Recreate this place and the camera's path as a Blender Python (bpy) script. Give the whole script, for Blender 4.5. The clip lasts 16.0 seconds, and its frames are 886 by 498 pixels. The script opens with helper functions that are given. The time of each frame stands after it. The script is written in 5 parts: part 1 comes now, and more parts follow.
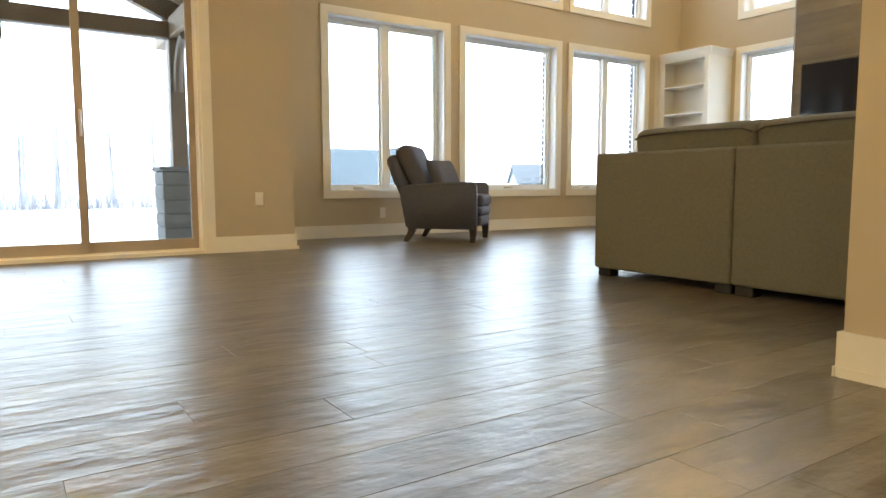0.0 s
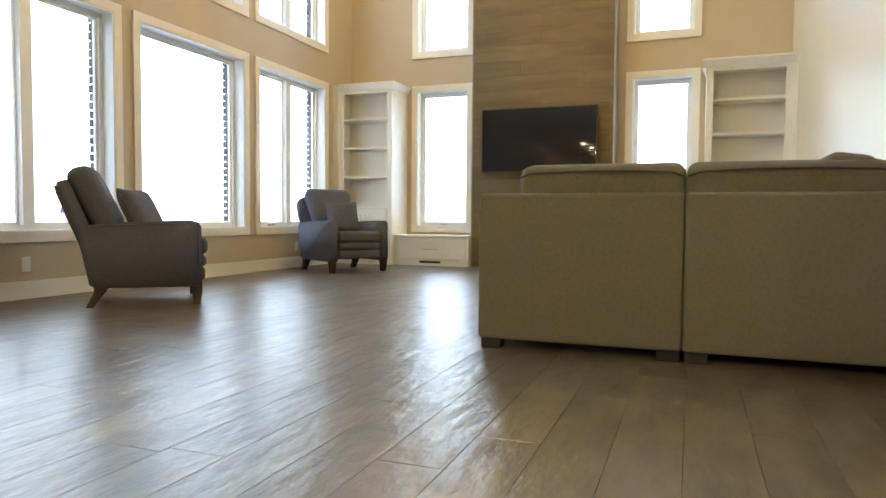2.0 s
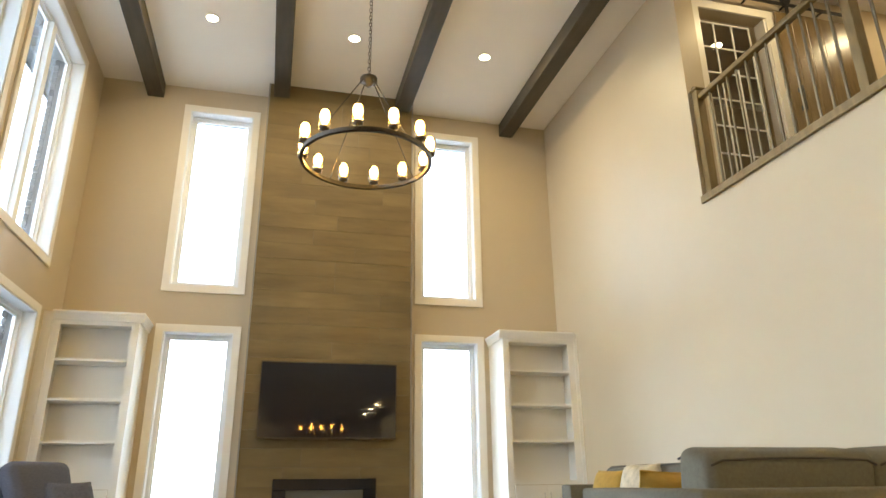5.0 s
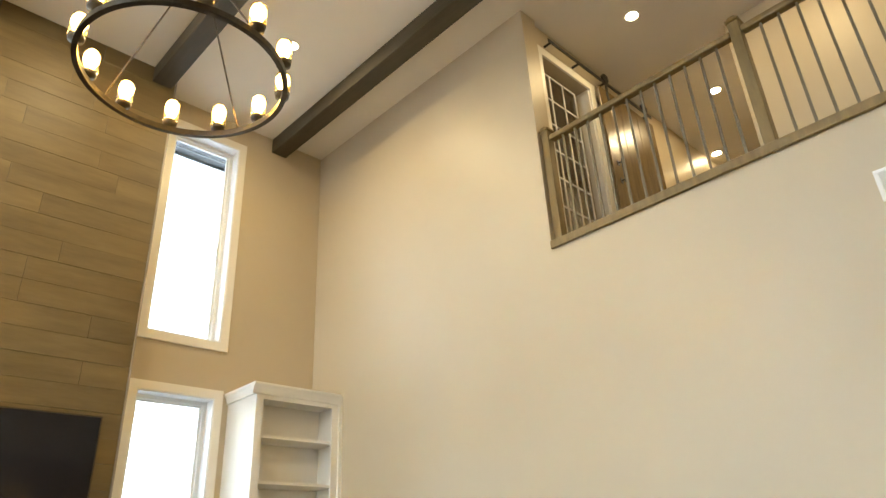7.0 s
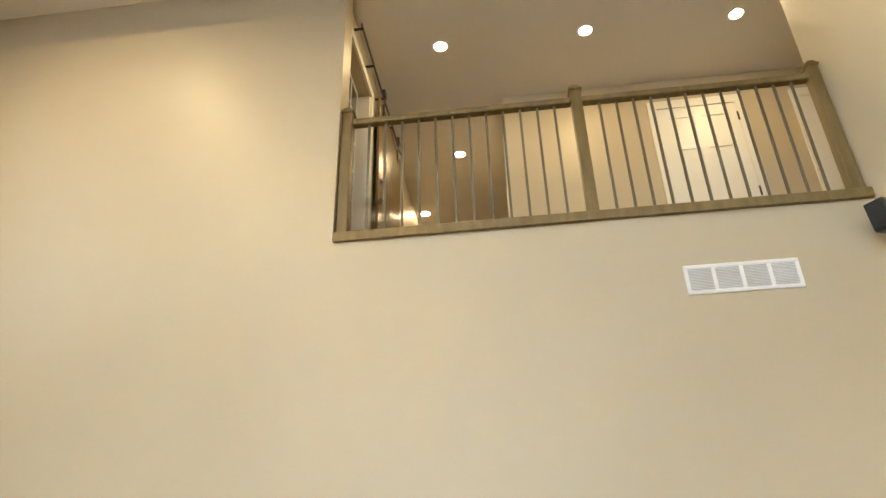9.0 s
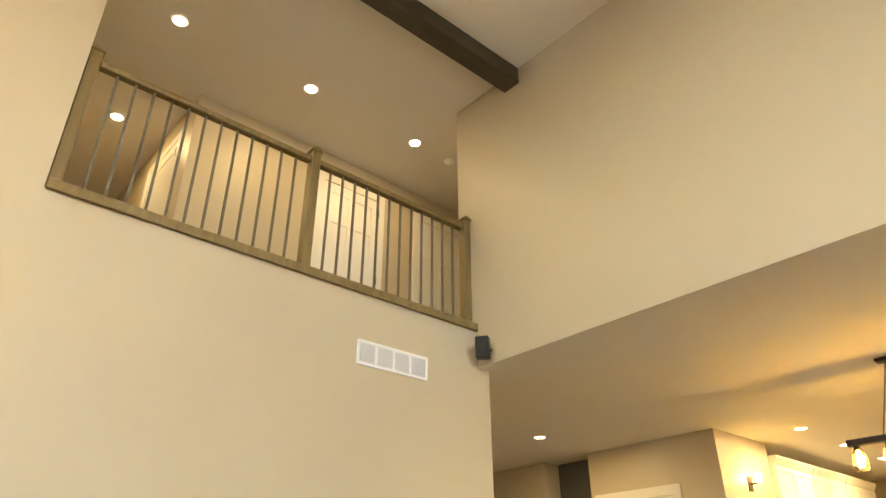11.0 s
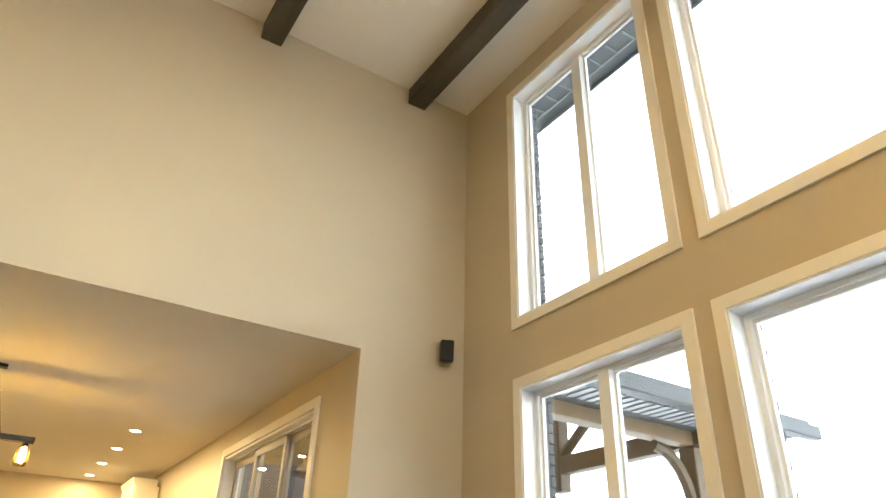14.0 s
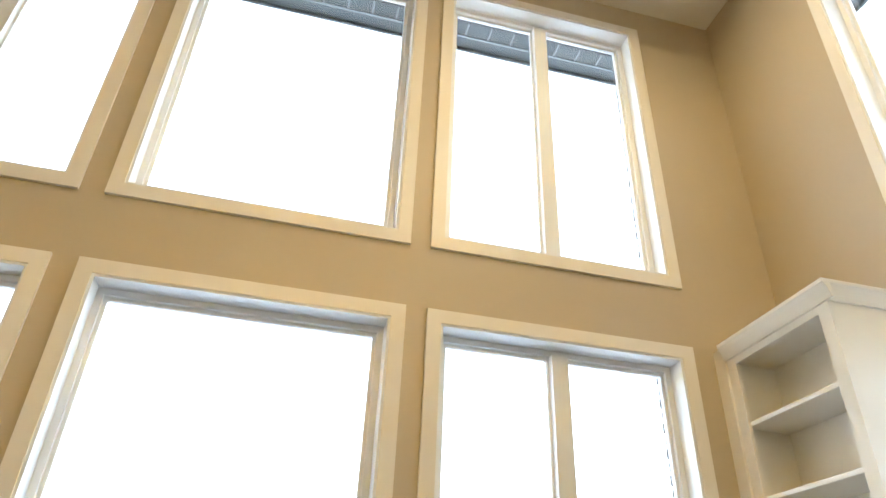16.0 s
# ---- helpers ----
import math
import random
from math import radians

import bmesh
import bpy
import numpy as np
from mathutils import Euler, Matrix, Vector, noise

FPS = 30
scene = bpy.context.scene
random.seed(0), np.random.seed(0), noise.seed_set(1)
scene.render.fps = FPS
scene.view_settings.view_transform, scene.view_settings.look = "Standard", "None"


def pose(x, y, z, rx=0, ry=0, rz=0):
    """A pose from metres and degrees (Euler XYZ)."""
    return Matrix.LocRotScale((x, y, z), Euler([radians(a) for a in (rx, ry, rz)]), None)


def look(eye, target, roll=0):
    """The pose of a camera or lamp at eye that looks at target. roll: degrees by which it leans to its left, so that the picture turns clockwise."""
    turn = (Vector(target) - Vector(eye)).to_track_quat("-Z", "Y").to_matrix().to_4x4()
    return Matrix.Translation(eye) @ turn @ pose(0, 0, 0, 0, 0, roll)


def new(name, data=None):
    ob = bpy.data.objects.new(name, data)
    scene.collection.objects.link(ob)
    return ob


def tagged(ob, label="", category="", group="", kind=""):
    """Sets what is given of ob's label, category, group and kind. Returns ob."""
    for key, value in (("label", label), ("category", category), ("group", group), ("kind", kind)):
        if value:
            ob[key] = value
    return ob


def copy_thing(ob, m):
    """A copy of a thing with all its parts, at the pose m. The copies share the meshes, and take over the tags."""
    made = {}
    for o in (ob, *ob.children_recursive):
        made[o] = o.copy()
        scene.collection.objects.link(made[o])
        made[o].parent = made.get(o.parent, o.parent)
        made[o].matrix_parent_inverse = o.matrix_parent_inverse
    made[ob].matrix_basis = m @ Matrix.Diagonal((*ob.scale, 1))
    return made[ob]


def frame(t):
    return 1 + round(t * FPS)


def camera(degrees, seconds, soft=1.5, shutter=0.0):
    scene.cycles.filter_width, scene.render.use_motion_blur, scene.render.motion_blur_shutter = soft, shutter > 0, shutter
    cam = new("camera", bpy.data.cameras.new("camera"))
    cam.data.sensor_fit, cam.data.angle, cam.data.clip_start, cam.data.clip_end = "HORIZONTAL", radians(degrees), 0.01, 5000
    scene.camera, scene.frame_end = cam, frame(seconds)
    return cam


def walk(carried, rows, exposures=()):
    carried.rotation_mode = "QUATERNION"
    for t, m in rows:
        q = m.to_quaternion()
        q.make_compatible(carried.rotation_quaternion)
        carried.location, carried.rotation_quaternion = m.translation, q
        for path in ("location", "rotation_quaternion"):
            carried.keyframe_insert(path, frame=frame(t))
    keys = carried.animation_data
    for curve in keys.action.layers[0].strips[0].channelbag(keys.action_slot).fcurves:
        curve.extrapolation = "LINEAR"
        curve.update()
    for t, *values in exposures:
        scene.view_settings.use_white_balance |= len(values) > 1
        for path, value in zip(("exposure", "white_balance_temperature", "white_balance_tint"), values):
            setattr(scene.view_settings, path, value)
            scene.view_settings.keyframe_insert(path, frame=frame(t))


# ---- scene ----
import itertools
cam = camera(67.1, 16.0)
PATH = [
    (0, (0.414, 0.292, 0.567), (-1.25, 1.385, 0.378), -0.1),
    (0.5, (-0.025, 0.31, 0.579), (-1.439, 1.712, 0.395), 0.3),
    (1, (-0.528, 0.303, 0.587), (-1.636, 1.959, 0.413), 0.5),
    (1.5, (-1.038, 0.286, 0.622), (-1.917, 2.074, 0.454), 0.6),
    (2, (-1.589, 0.271, 0.639), (-2.29, 2.142, 0.547), 0.5),
    (2.5, (-2.108, 0.294, 0.665), (-2.67, 2.212, 0.719), 0.4),
    (3, (-2.612, 0.353, 0.705), (-3.024, 2.3, 0.91), 0.3),
    (3.5, (-3.075, 0.471, 0.719), (-3.323, 2.422, 1.079), 0.1),
    (4, (-3.479, 0.637, 0.769), (-3.543, 2.576, 1.253), -0.2),
    (4.5, (-3.803, 0.89, 0.798), (-3.623, 2.795, 1.379), -0.4),
    (5, (-4.058, 1.209, 0.795), (-3.592, 3.039, 1.454), -0.6),
    (5.2, (-4.137, 1.371, 0.806), (-3.56, 3.158, 1.495), -0.8),
    (7.3, (-4.446, 3.379, 0.836), (-3.111, 4.571, 1.728), -2.9),
    (7.5, (-4.416, 3.535, 0.858), (-3.042, 4.677, 1.758), -2.6),
    (8, (-4.305, 3.976, 0.876), (-2.793, 4.899, 1.804), -2.2),
    (8.5, (-4.212, 4.336, 0.918), (-2.558, 4.948, 1.863), -2.1),
    (9, (-4.238, 4.692, 0.94), (-2.487, 4.882, 1.887), -1.7),
    (9.2, (-4.277, 4.839, 0.95), (-2.516, 4.838, 1.899), -1.6),
    (11.3, (-4.354, 6.396, 0.94), (-3.209, 5.067, 1.901), 0.1),
    (11.5, (-4.302, 6.536, 0.943), (-3.3, 5.097, 1.905), 0.3),
    (12, (-4.136, 6.823, 0.944), (-3.475, 5.205, 1.916), -0.1),
    (12.5, (-3.933, 7.06, 0.96), (-3.591, 5.342, 1.925), 0.4),
    (13, (-3.7, 7.221, 0.966), (-3.71, 5.471, 1.935), 0.7),
    (13.5, (-3.438, 7.161, 0.864), (-3.85, 5.472, 1.853), 1.5),
    (14, (-3.264, 7.028, 0.874), (-4.186, 5.542, 1.844), 1.9),
    (14.5, (-3.223, 6.795, 0.816), (-4.538, 5.668, 1.816), 2.7),
    (15, (-3.24, 6.477, 0.733), (-4.804, 5.819, 1.791), 3.1),
    (15.5, (-3.201, 6.293, 0.725), (-4.874, 6.129, 1.809), 3.1),
    (16, (-3.099, 6.052, 0.805), (-4.75, 6.44, 1.865), 2.4),
]
walk(cam, [(t, look(eye, target, roll)) for t, eye, target, roll in PATH], [
    (0.0, 3.40, 5650, 2), (1.5, 3.47, 5500, 2), (4.0, 3.46, 5450, 2), (5.0, 3.44, 5650, 2), (7.5, 3.4, 5950, 2), (9.0, 3.4, 5950, 2),
    (11.5, 3.48, 6750, 2), (12.5, 3.5, 6750, 2), (13.5, 3.5, 6450, 2), (14.5, 3.53, 6100, 2), (16.0, 3.49, 5750, 2)])

# ---- world and light ----
world = bpy.data.worlds.new("sky")
scene.world = world
world.use_nodes = True
wn = world.node_tree.nodes
wl = world.node_tree.links
sky = wn.new("ShaderNodeTexSky")
sky.sky_type = "NISHITA"
sky.sun_disc = False
sky.sun_elevation = radians(35)
sky.sun_rotation = radians(165)
sky.air_density, sky.dust_density = 1.0, 1.0
hsv = wn.new("ShaderNodeHueSaturation")
hsv.inputs["Saturation"].default_value = 0.25
wl.new(sky.outputs[0], hsv.inputs["Color"])
wl.new(hsv.outputs[0], wn["Background"].inputs["Color"])
wn["Background"].inputs["Strength"].default_value = 0.15

SUN = bpy.data.lights.new("sun", "SUN")
SUN.energy, SUN.angle, SUN.color = 0.8, radians(12), (1.0, 0.97, 0.93)
sun = new("sun", SUN)
sun.matrix_world = look((0, 0, 20), (0 + 10 * math.sin(radians(165)) * -1, 10 * math.cos(radians(165)) * -1, 13))


POW = 3.8


def window_light(x, y, z, w, h, direction):
    """A window's opening, through which the sky's light is gathered."""
    data = bpy.data.lights.new("window_light", "AREA")
    data.shape, data.size, data.size_y = "RECTANGLE", w, h
    data.energy, data.color = 12.0 * w * h, (0.86, 0.93, 1.0)
    data.cycles.is_portal = True
    ob = new("window_light", data)
    ob.matrix_world = look((x, y, z), (x + direction[0], y + direction[1], z))
    return ob


# ---- materials ----
def mat(name, color, rough=0.5, metal=0.0, noise_scale=0.0, noise_amt=0.0, bump=0.0, bump_scale=60.0, rand=0.0,
        stretch=(1, 1, 1), color2=None, spec=0.5, emit=None, strength=0.0):
    m = bpy.data.materials.new(name)
    m.use_nodes = True
    n, l = m.node_tree.nodes, m.node_tree.links
    b = n["Principled BSDF"]
    b.inputs["Base Color"].default_value = (*color, 1)
    b.inputs["Roughness"].default_value = rough
    b.inputs["Metallic"].default_value = metal
    b.inputs["Specular IOR Level"].default_value = spec
    if emit:
        b.inputs["Emission Color"].default_value = (*emit, 1)
        b.inputs["Emission Strength"].default_value = strength
    if noise_scale or bump or rand:
        tc = n.new("ShaderNodeTexCoord")
        mp = n.new("ShaderNodeMapping")
        mp.inputs["Scale"].default_value = stretch
        l.new(tc.outputs["Object"], mp.inputs["Vector"])
        vec = mp.outputs[0]
        if rand:
            oi = n.new("ShaderNodeObjectInfo")
            mul = n.new("ShaderNodeMath")
            mul.operation = "MULTIPLY"
            mul.inputs[1].default_value = 37.0
            l.new(oi.outputs["Random"], mul.inputs[0])
            add = n.new("ShaderNodeVectorMath")
            add.operation = "ADD"
            l.new(vec, add.inputs[0])
            l.new(mul.outputs[0], add.inputs[1])
            vec = add.outputs[0]
    if noise_scale:
        no = n.new("ShaderNodeTexNoise")
        no.inputs["Scale"].default_value = noise_scale
        no.inputs["Detail"].default_value = 8
        no.inputs["Roughness"].default_value = 0.6
        l.new(vec, no.inputs["Vector"])
        ramp = n.new("ShaderNodeMapRange")
        ramp.inputs["From Min"].default_value, ramp.inputs["From Max"].default_value = 0.3, 0.7
        l.new(no.outputs[0], ramp.inputs[0])
        mix = n.new("ShaderNodeMix")
        mix.data_type = "RGBA"
        c2 = color2 or tuple(c * (1 - noise_amt) for c in color)
        mix.inputs["A"].default_value = (*color, 1)
        mix.inputs["B"].default_value = (*c2, 1)
        l.new(ramp.outputs[0], mix.inputs["Factor"])
        out = mix.outputs["Result"]
        if rand:
            h = n.new("ShaderNodeHueSaturation")
            mr = n.new("ShaderNodeMapRange")
            mr.inputs["To Min"].default_value, mr.inputs["To Max"].default_value = 1 - rand, 1 + rand
            l.new(oi.outputs["Random"], mr.inputs[0])
            l.new(mr.outputs[0], h.inputs["Value"])
            l.new(out, h.inputs["Color"])
            out = h.outputs[0]
        l.new(out, b.inputs["Base Color"])
    if bump:
        nb = n.new("ShaderNodeTexNoise")
        nb.inputs["Scale"].default_value = bump_scale
        nb.inputs["Detail"].default_value = 5
        l.new(vec, nb.inputs["Vector"])
        bp = n.new("ShaderNodeBump")
        bp.inputs["Strength"].default_value = bump
        bp.inputs["Distance"].default_value = 0.01
        l.new(nb.outputs[0], bp.inputs["Height"])
        l.new(bp.outputs[0], b.inputs["Normal"])
    return m


PAINT = mat("tan_wall_paint", (0.512, 0.431, 0.303), 0.42, noise_scale=1.5, noise_amt=0.04, bump=0.06, bump_scale=220)
CEIL = mat("ceiling_paint", (0.80, 0.75, 0.66), 0.8, noise_scale=2, noise_amt=0.03, bump=0.08, bump_scale=150)
TRIM = mat("cream_trim_paint", (0.80, 0.76, 0.68), 0.35, noise_scale=3, noise_amt=0.03)
WHITE = mat("white_cabinet_paint", (0.80, 0.77, 0.70), 0.38, noise_scale=3, noise_amt=0.03)
VINYL = mat("white_window_vinyl", (0.80, 0.82, 0.84), 0.3)
FLOORM = mat("brown_stained_plank", (0.178, 0.144, 0.096), 0.35, noise_scale=3.2, color2=(0.074, 0.060, 0.041), bump=0.85,
             bump_scale=6, rand=0.16, stretch=(2.4, 0.9, 3.0), spec=0.75)
SUBFLOOR = mat("dark_floor_joint", (0.09, 0.072, 0.052), 0.6)
CHIM = mat("chimney_board", (0.178, 0.126, 0.050), 0.5, noise_scale=3.2, color2=(0.100, 0.070, 0.027), bump=0.25,
           bump_scale=14, rand=0.09, stretch=(0.3, 3.0, 1.6))
BEAM = mat("dark_beam", (0.070, 0.057, 0.036), 0.6, noise_scale=5, color2=(0.042, 0.034, 0.022), bump=0.3, bump_scale=20,
           stretch=(3, 0.4, 3))
OAK = mat("stained_oak", (0.235, 0.165, 0.058), 0.5, noise_scale=6, color2=(0.145, 0.10, 0.036), bump=0.15, bump_scale=25,
          stretch=(3, 3, 0.6))
IRON = mat("dark_iron", (0.085, 0.068, 0.048), 0.38, metal=0.75, noise_scale=30, noise_amt=0.3)
GREYMETAL = mat("grey_baluster_metal", (0.15, 0.130, 0.092), 0.45, metal=0.35)
CHROME = mat("brushed_nickel", (0.6, 0.58, 0.55), 0.3, metal=1.0)
BLACK = mat("black_plastic", (0.015, 0.015, 0.016), 0.35)
SCREEN = mat("glossy_black_screen", (0.012, 0.012, 0.016), 0.035, spec=0.32)
GREYFAB = mat("grey_blue_tweed", (0.118, 0.122, 0.158), 0.9, noise_scale=70, color2=(0.078, 0.080, 0.106), bump=0.35,
              bump_scale=260, stretch=(0.6, 0.6, 3))
SOFAFAB = mat("grey_taupe_weave", (0.168, 0.160, 0.120), 0.92, noise_scale=60, color2=(0.135, 0.127, 0.10), bump=0.4,
              bump_scale=260)
PIPING = mat("dark_piping", (0.06, 0.055, 0.05), 0.8)
MUSTARD = mat("mustard_fabric", (0.50, 0.33, 0.06), 0.8, noise_scale=20, noise_amt=0.2, bump=0.3, bump_scale=120)
FUR = mat("cream_fur", (0.70, 0.62, 0.46), 0.95, noise_scale=18, noise_amt=0.35, bump=0.9, bump_scale=40)
DARKWOOD = mat("dark_leg_wood", (0.03, 0.022, 0.018), 0.4, noise_scale=12, noise_amt=0.3)
SNOW = mat("snow", (0.74, 0.76, 0.79), 0.8, noise_scale=0.6, noise_amt=0.08, bump=0.3, bump_scale=3)
STONE = mat("grey_stone", (0.08, 0.083, 0.078), 0.8, noise_scale=7, noise_amt=0.5, bump=0.6, bump_scale=20, rand=0.2)
BRICK = mat("dark_brick", (0.06, 0.06, 0.064), 0.85, noise_scale=20, noise_amt=0.4, bump=0.5, bump_scale=60, rand=0.2)
SOFFIT = mat("grey_soffit_panel", (0.05, 0.062, 0.068), 0.5, noise_scale=4, noise_amt=0.1)
SOFFIT_JOINT = mat("pale_soffit_rib", (0.20, 0.22, 0.235), 0.5)
TIMBER = mat("timber", (0.10, 0.066, 0.034), 0.6, noise_scale=6, noise_amt=0.4, bump=0.3, bump_scale=20)
PINE = mat("yellow_pine_board", (0.42, 0.28, 0.085), 0.5, noise_scale=5, noise_amt=0.25, stretch=(0.5, 3, 3))
# lighter copy of TIMBER, with bounced light put into its colour
LITTIMBER = mat("lit_timber", (0.19, 0.125, 0.06), 0.6, noise_scale=6, noise_amt=0.35, bump=0.3, bump_scale=20)
STILE = mat("taupe_door_stile", (0.40, 0.34, 0.28), 0.4, noise_scale=3, noise_amt=0.05)
METALROOF = mat("grey_metal", (0.024, 0.028, 0.033), 0.5)
BARK = mat("frosted_grey_bark", (0.20, 0.20, 0.215), 0.9, noise_scale=8, noise_amt=0.3)
SIDING = mat("pale_siding", (0.10, 0.12, 0.14), 0.7, noise_scale=2, noise_amt=0.1)
SHINGLE = mat("grey_shingle", (0.075, 0.082, 0.092), 0.8, noise_scale=12, noise_amt=0.3)
TRAILERGREY = mat("trailer_panel", (0.085, 0.105, 0.12), 0.6, noise_scale=2, noise_amt=0.06)
DARKCOVER = mat("dark_cover", (0.018, 0.024, 0.028), 0.7, noise_scale=5, noise_amt=0.3)
# shade of the unlit hall opening, put into a wall colour
HALLSHADE = mat("unlit_hall_shade", (0.09, 0.09, 0.085), 0.6, noise_scale=2, noise_amt=0.05)
BARNWOOD = mat("barn_door_wood", (0.20, 0.14, 0.06), 0.26, noise_scale=5, color2=(0.12, 0.08, 0.04), bump=0.2, bump_scale=20,
               stretch=(3, 3, 0.5))
POT = mat("pot_light_lens", (1, 1, 1), 0.5, emit=(1.0, 0.82, 0.50), strength=3.5)
BULB = mat("bulb_glow", (1, 0.8, 0.5), 0.5, emit=(1.0, 0.60, 0.16), strength=9)
BULB_DINING = mat("amber_bulb_glow", (1, 0.8, 0.5), 0.5, emit=(1.0, 0.57, 0.115), strength=13)
FLAME = mat("flame_glow", (1, 0.5, 0.2), 0.5, emit=(1.0, 0.26, 0.05), strength=0.13)
VENTM = mat("white_vent", (0.8, 0.79, 0.78), 0.4)
VENTBACK = mat("vent_back", (0.40, 0.40, 0.40), 0.6)


def glass(name, rough=0.0, tint=(1, 1, 1), ior=1.45):
    m = bpy.data.materials.new(name)
    m.use_nodes = True
    b = m.node_tree.nodes["Principled BSDF"]
    b.inputs["Base Color"].default_value = (*tint, 1)
    b.inputs["Roughness"].default_value = rough
    b.inputs["IOR"].default_value = ior
    b.inputs["Transmission Weight"].default_value = 1.0
    return m


GLASS = glass("window_glass")
# clear shades; the amber tint puts the bulbs' glow into the glass colour
SHADE = glass("glow_tinted_shade_glass", 0.12, (1.0, 0.78, 0.42))
FIREGLASS = glass("smoky_glass", 0.0, (0.5, 0.5, 0.5))


# ---- mesh helpers ----
def box(bm, x0, x1, y0, y1, z0, z1):
    v = [bm.verts.new(p) for p in itertools.product((x0, x1), (y0, y1), (z0, z1))]
    for f in ((0, 1, 3, 2), (4, 6, 7, 5), (0, 4, 5, 1), (2, 3, 7, 6), (0, 2, 6, 4), (1, 5, 7, 3)):
        bm.faces.new([v[i] for i in f])
    return v


def soft_box(bm, x0, x1, y0, y1, z0, z1, r=0.02, seg=2):
    tmp = bmesh.new()
    box(tmp, x0, x1, y0, y1, z0, z1)
    bmesh.ops.recalc_face_normals(tmp, faces=tmp.faces)
    bmesh.ops.bevel(tmp, geom=tmp.edges[:], offset=r, segments=seg, profile=0.5, affect="EDGES", clamp_overlap=True)
    merge(bm, tmp)


def merge(bm, tmp, m=None):
    if m:
        bmesh.ops.transform(tmp, matrix=m, verts=tmp.verts)
    vs = {v: bm.verts.new(v.co) for v in tmp.verts}
    for f in tmp.faces:
        bm.faces.new([vs[v] for v in f.verts])
    tmp.free()


def prism(bm, pts, axis, a, b):
    """A solid from an outline in the two other axes, between a and b along the axis."""
    def put(p, w):
        q = list(p)
        q.insert(axis, w)
        return bm.verts.new(q)
    lo, hi = [put(p, a) for p in pts], [put(p, b) for p in pts]
    n = len(pts)
    bm.faces.new(lo)
    bm.faces.new(hi[::-1])
    for i in range(n):
        bm.faces.new((lo[i], hi[i], hi[(i + 1) % n], lo[(i + 1) % n]))


def tube(bm, p, q, r0, r1=None, seg=12):
    p, q = Vector(p), Vector(q)
    r1 = r0 if r1 is None else r1
    d = (q - p)
    rot = d.to_track_quat("Z", "Y").to_matrix()
    a = [bm.verts.new(p + rot @ Vector((r0 * math.cos(2 * math.pi * i / seg), r0 * math.sin(2 * math.pi * i / seg), 0))) for i in range(seg)]
    b = [bm.verts.new(q + rot @ Vector((r1 * math.cos(2 * math.pi * i / seg), r1 * math.sin(2 * math.pi * i / seg), 0))) for i in range(seg)]
    for i in range(seg):
        j = (i + 1) % seg
        bm.faces.new((a[i], a[j], b[j], b[i]))
    bm.faces.new(a[::-1])
    bm.faces.new(b)


def lathe(bm, profile, x=0, y=0, seg=20, close=False):
    rings = [[bm.verts.new((x + r * math.cos(2 * math.pi * i / seg), y + r * math.sin(2 * math.pi * i / seg), z)) for i in range(seg)]
             for r, z in profile]
    if close:
        rings.append(rings[0])
    for a, b in zip(rings, rings[1:]):
        for i in range(seg):
            j = (i + 1) % seg
            bm.faces.new((a[i], a[j], b[j], b[i]))


def link(name, bm, material, smooth=False):
    bmesh.ops.recalc_face_normals(bm, faces=bm.faces)
    me = bpy.data.meshes.new(name)
    bm.to_mesh(me)
    bm.free()
    me.materials.append(material)
    if smooth:
        for p in me.polygons:
            p.use_smooth = True
    return new(name, me)


def part(name, bm, material, parent, label="", smooth=False):
    ob = link(name, bm, material, smooth)
    ob.parent = parent
    if label:
        tagged(ob, label)
    return ob


def thing(name, x, y, z, label, category, group="", turn=0, kind=""):
    ob = new(name)
    ob.matrix_world = pose(x, y, z, 0, 0, turn)
    ob.empty_display_size = 0.1
    return tagged(ob, label, category, group, kind)


def structure(name, bm, material, label=""):
    return tagged(link(name, bm, material), label, kind="structure")


def boxes(name, material, *dims, label=""):
    bm = bmesh.new()
    for d in dims:
        box(bm, *d)
    return structure(name, bm, material, label)


# ---- the plan ----
XL, XR, YF, YB = -6.33, -0.56, 2.48, 9.05
H, H1, H2 = 5.53, 2.715, 3.05
XD, YD, WT = -5.36, -5.9, 0.24
XE = 3.2
W_Y = ((3.176, 4.825), (4.955, 6.615), (6.735, 8.36))
LOW, UP = (0.43, 2.472), (2.87, 5.28)
B_X = ((-5.36, -4.45), (-2.43, -1.555))
BLOW, BUP = (0.44, 2.492), (2.872, 5.277)
CAS = 0.079


def wall_with_holes(name, axis, at, thick, u0, u1, z0, z1, holes, material=PAINT):
    """A wall in the plane axis = at; the holes are (u0, u1, z0, z1), stacked in columns."""
    bm = bmesh.new()
    cols = {}
    for a, b, c, d in holes:
        cols.setdefault((a, b), []).append((c, d))
    a0, a1 = sorted((at, at + thick))

    def put(ua, ub, za, zb):
        if ub - ua > 1e-4 and zb - za > 1e-4:
            box(bm, *((a0, a1, ua, ub, za, zb) if axis == "x" else (ua, ub, a0, a1, za, zb)))
    u = u0
    for (a, b), stack in sorted(cols.items()):
        put(u, a, z0, z1)
        z = z0
        for c, d in sorted(stack):
            put(a, b, z, c)
            z = d
        put(a, b, z, z1)
        u = b
    put(u, u1, z0, z1)
    return structure(name, bm, material)


def hole(u, z):
    return (u[0] + CAS, u[1] - CAS, z[0] + CAS, z[1] - CAS)


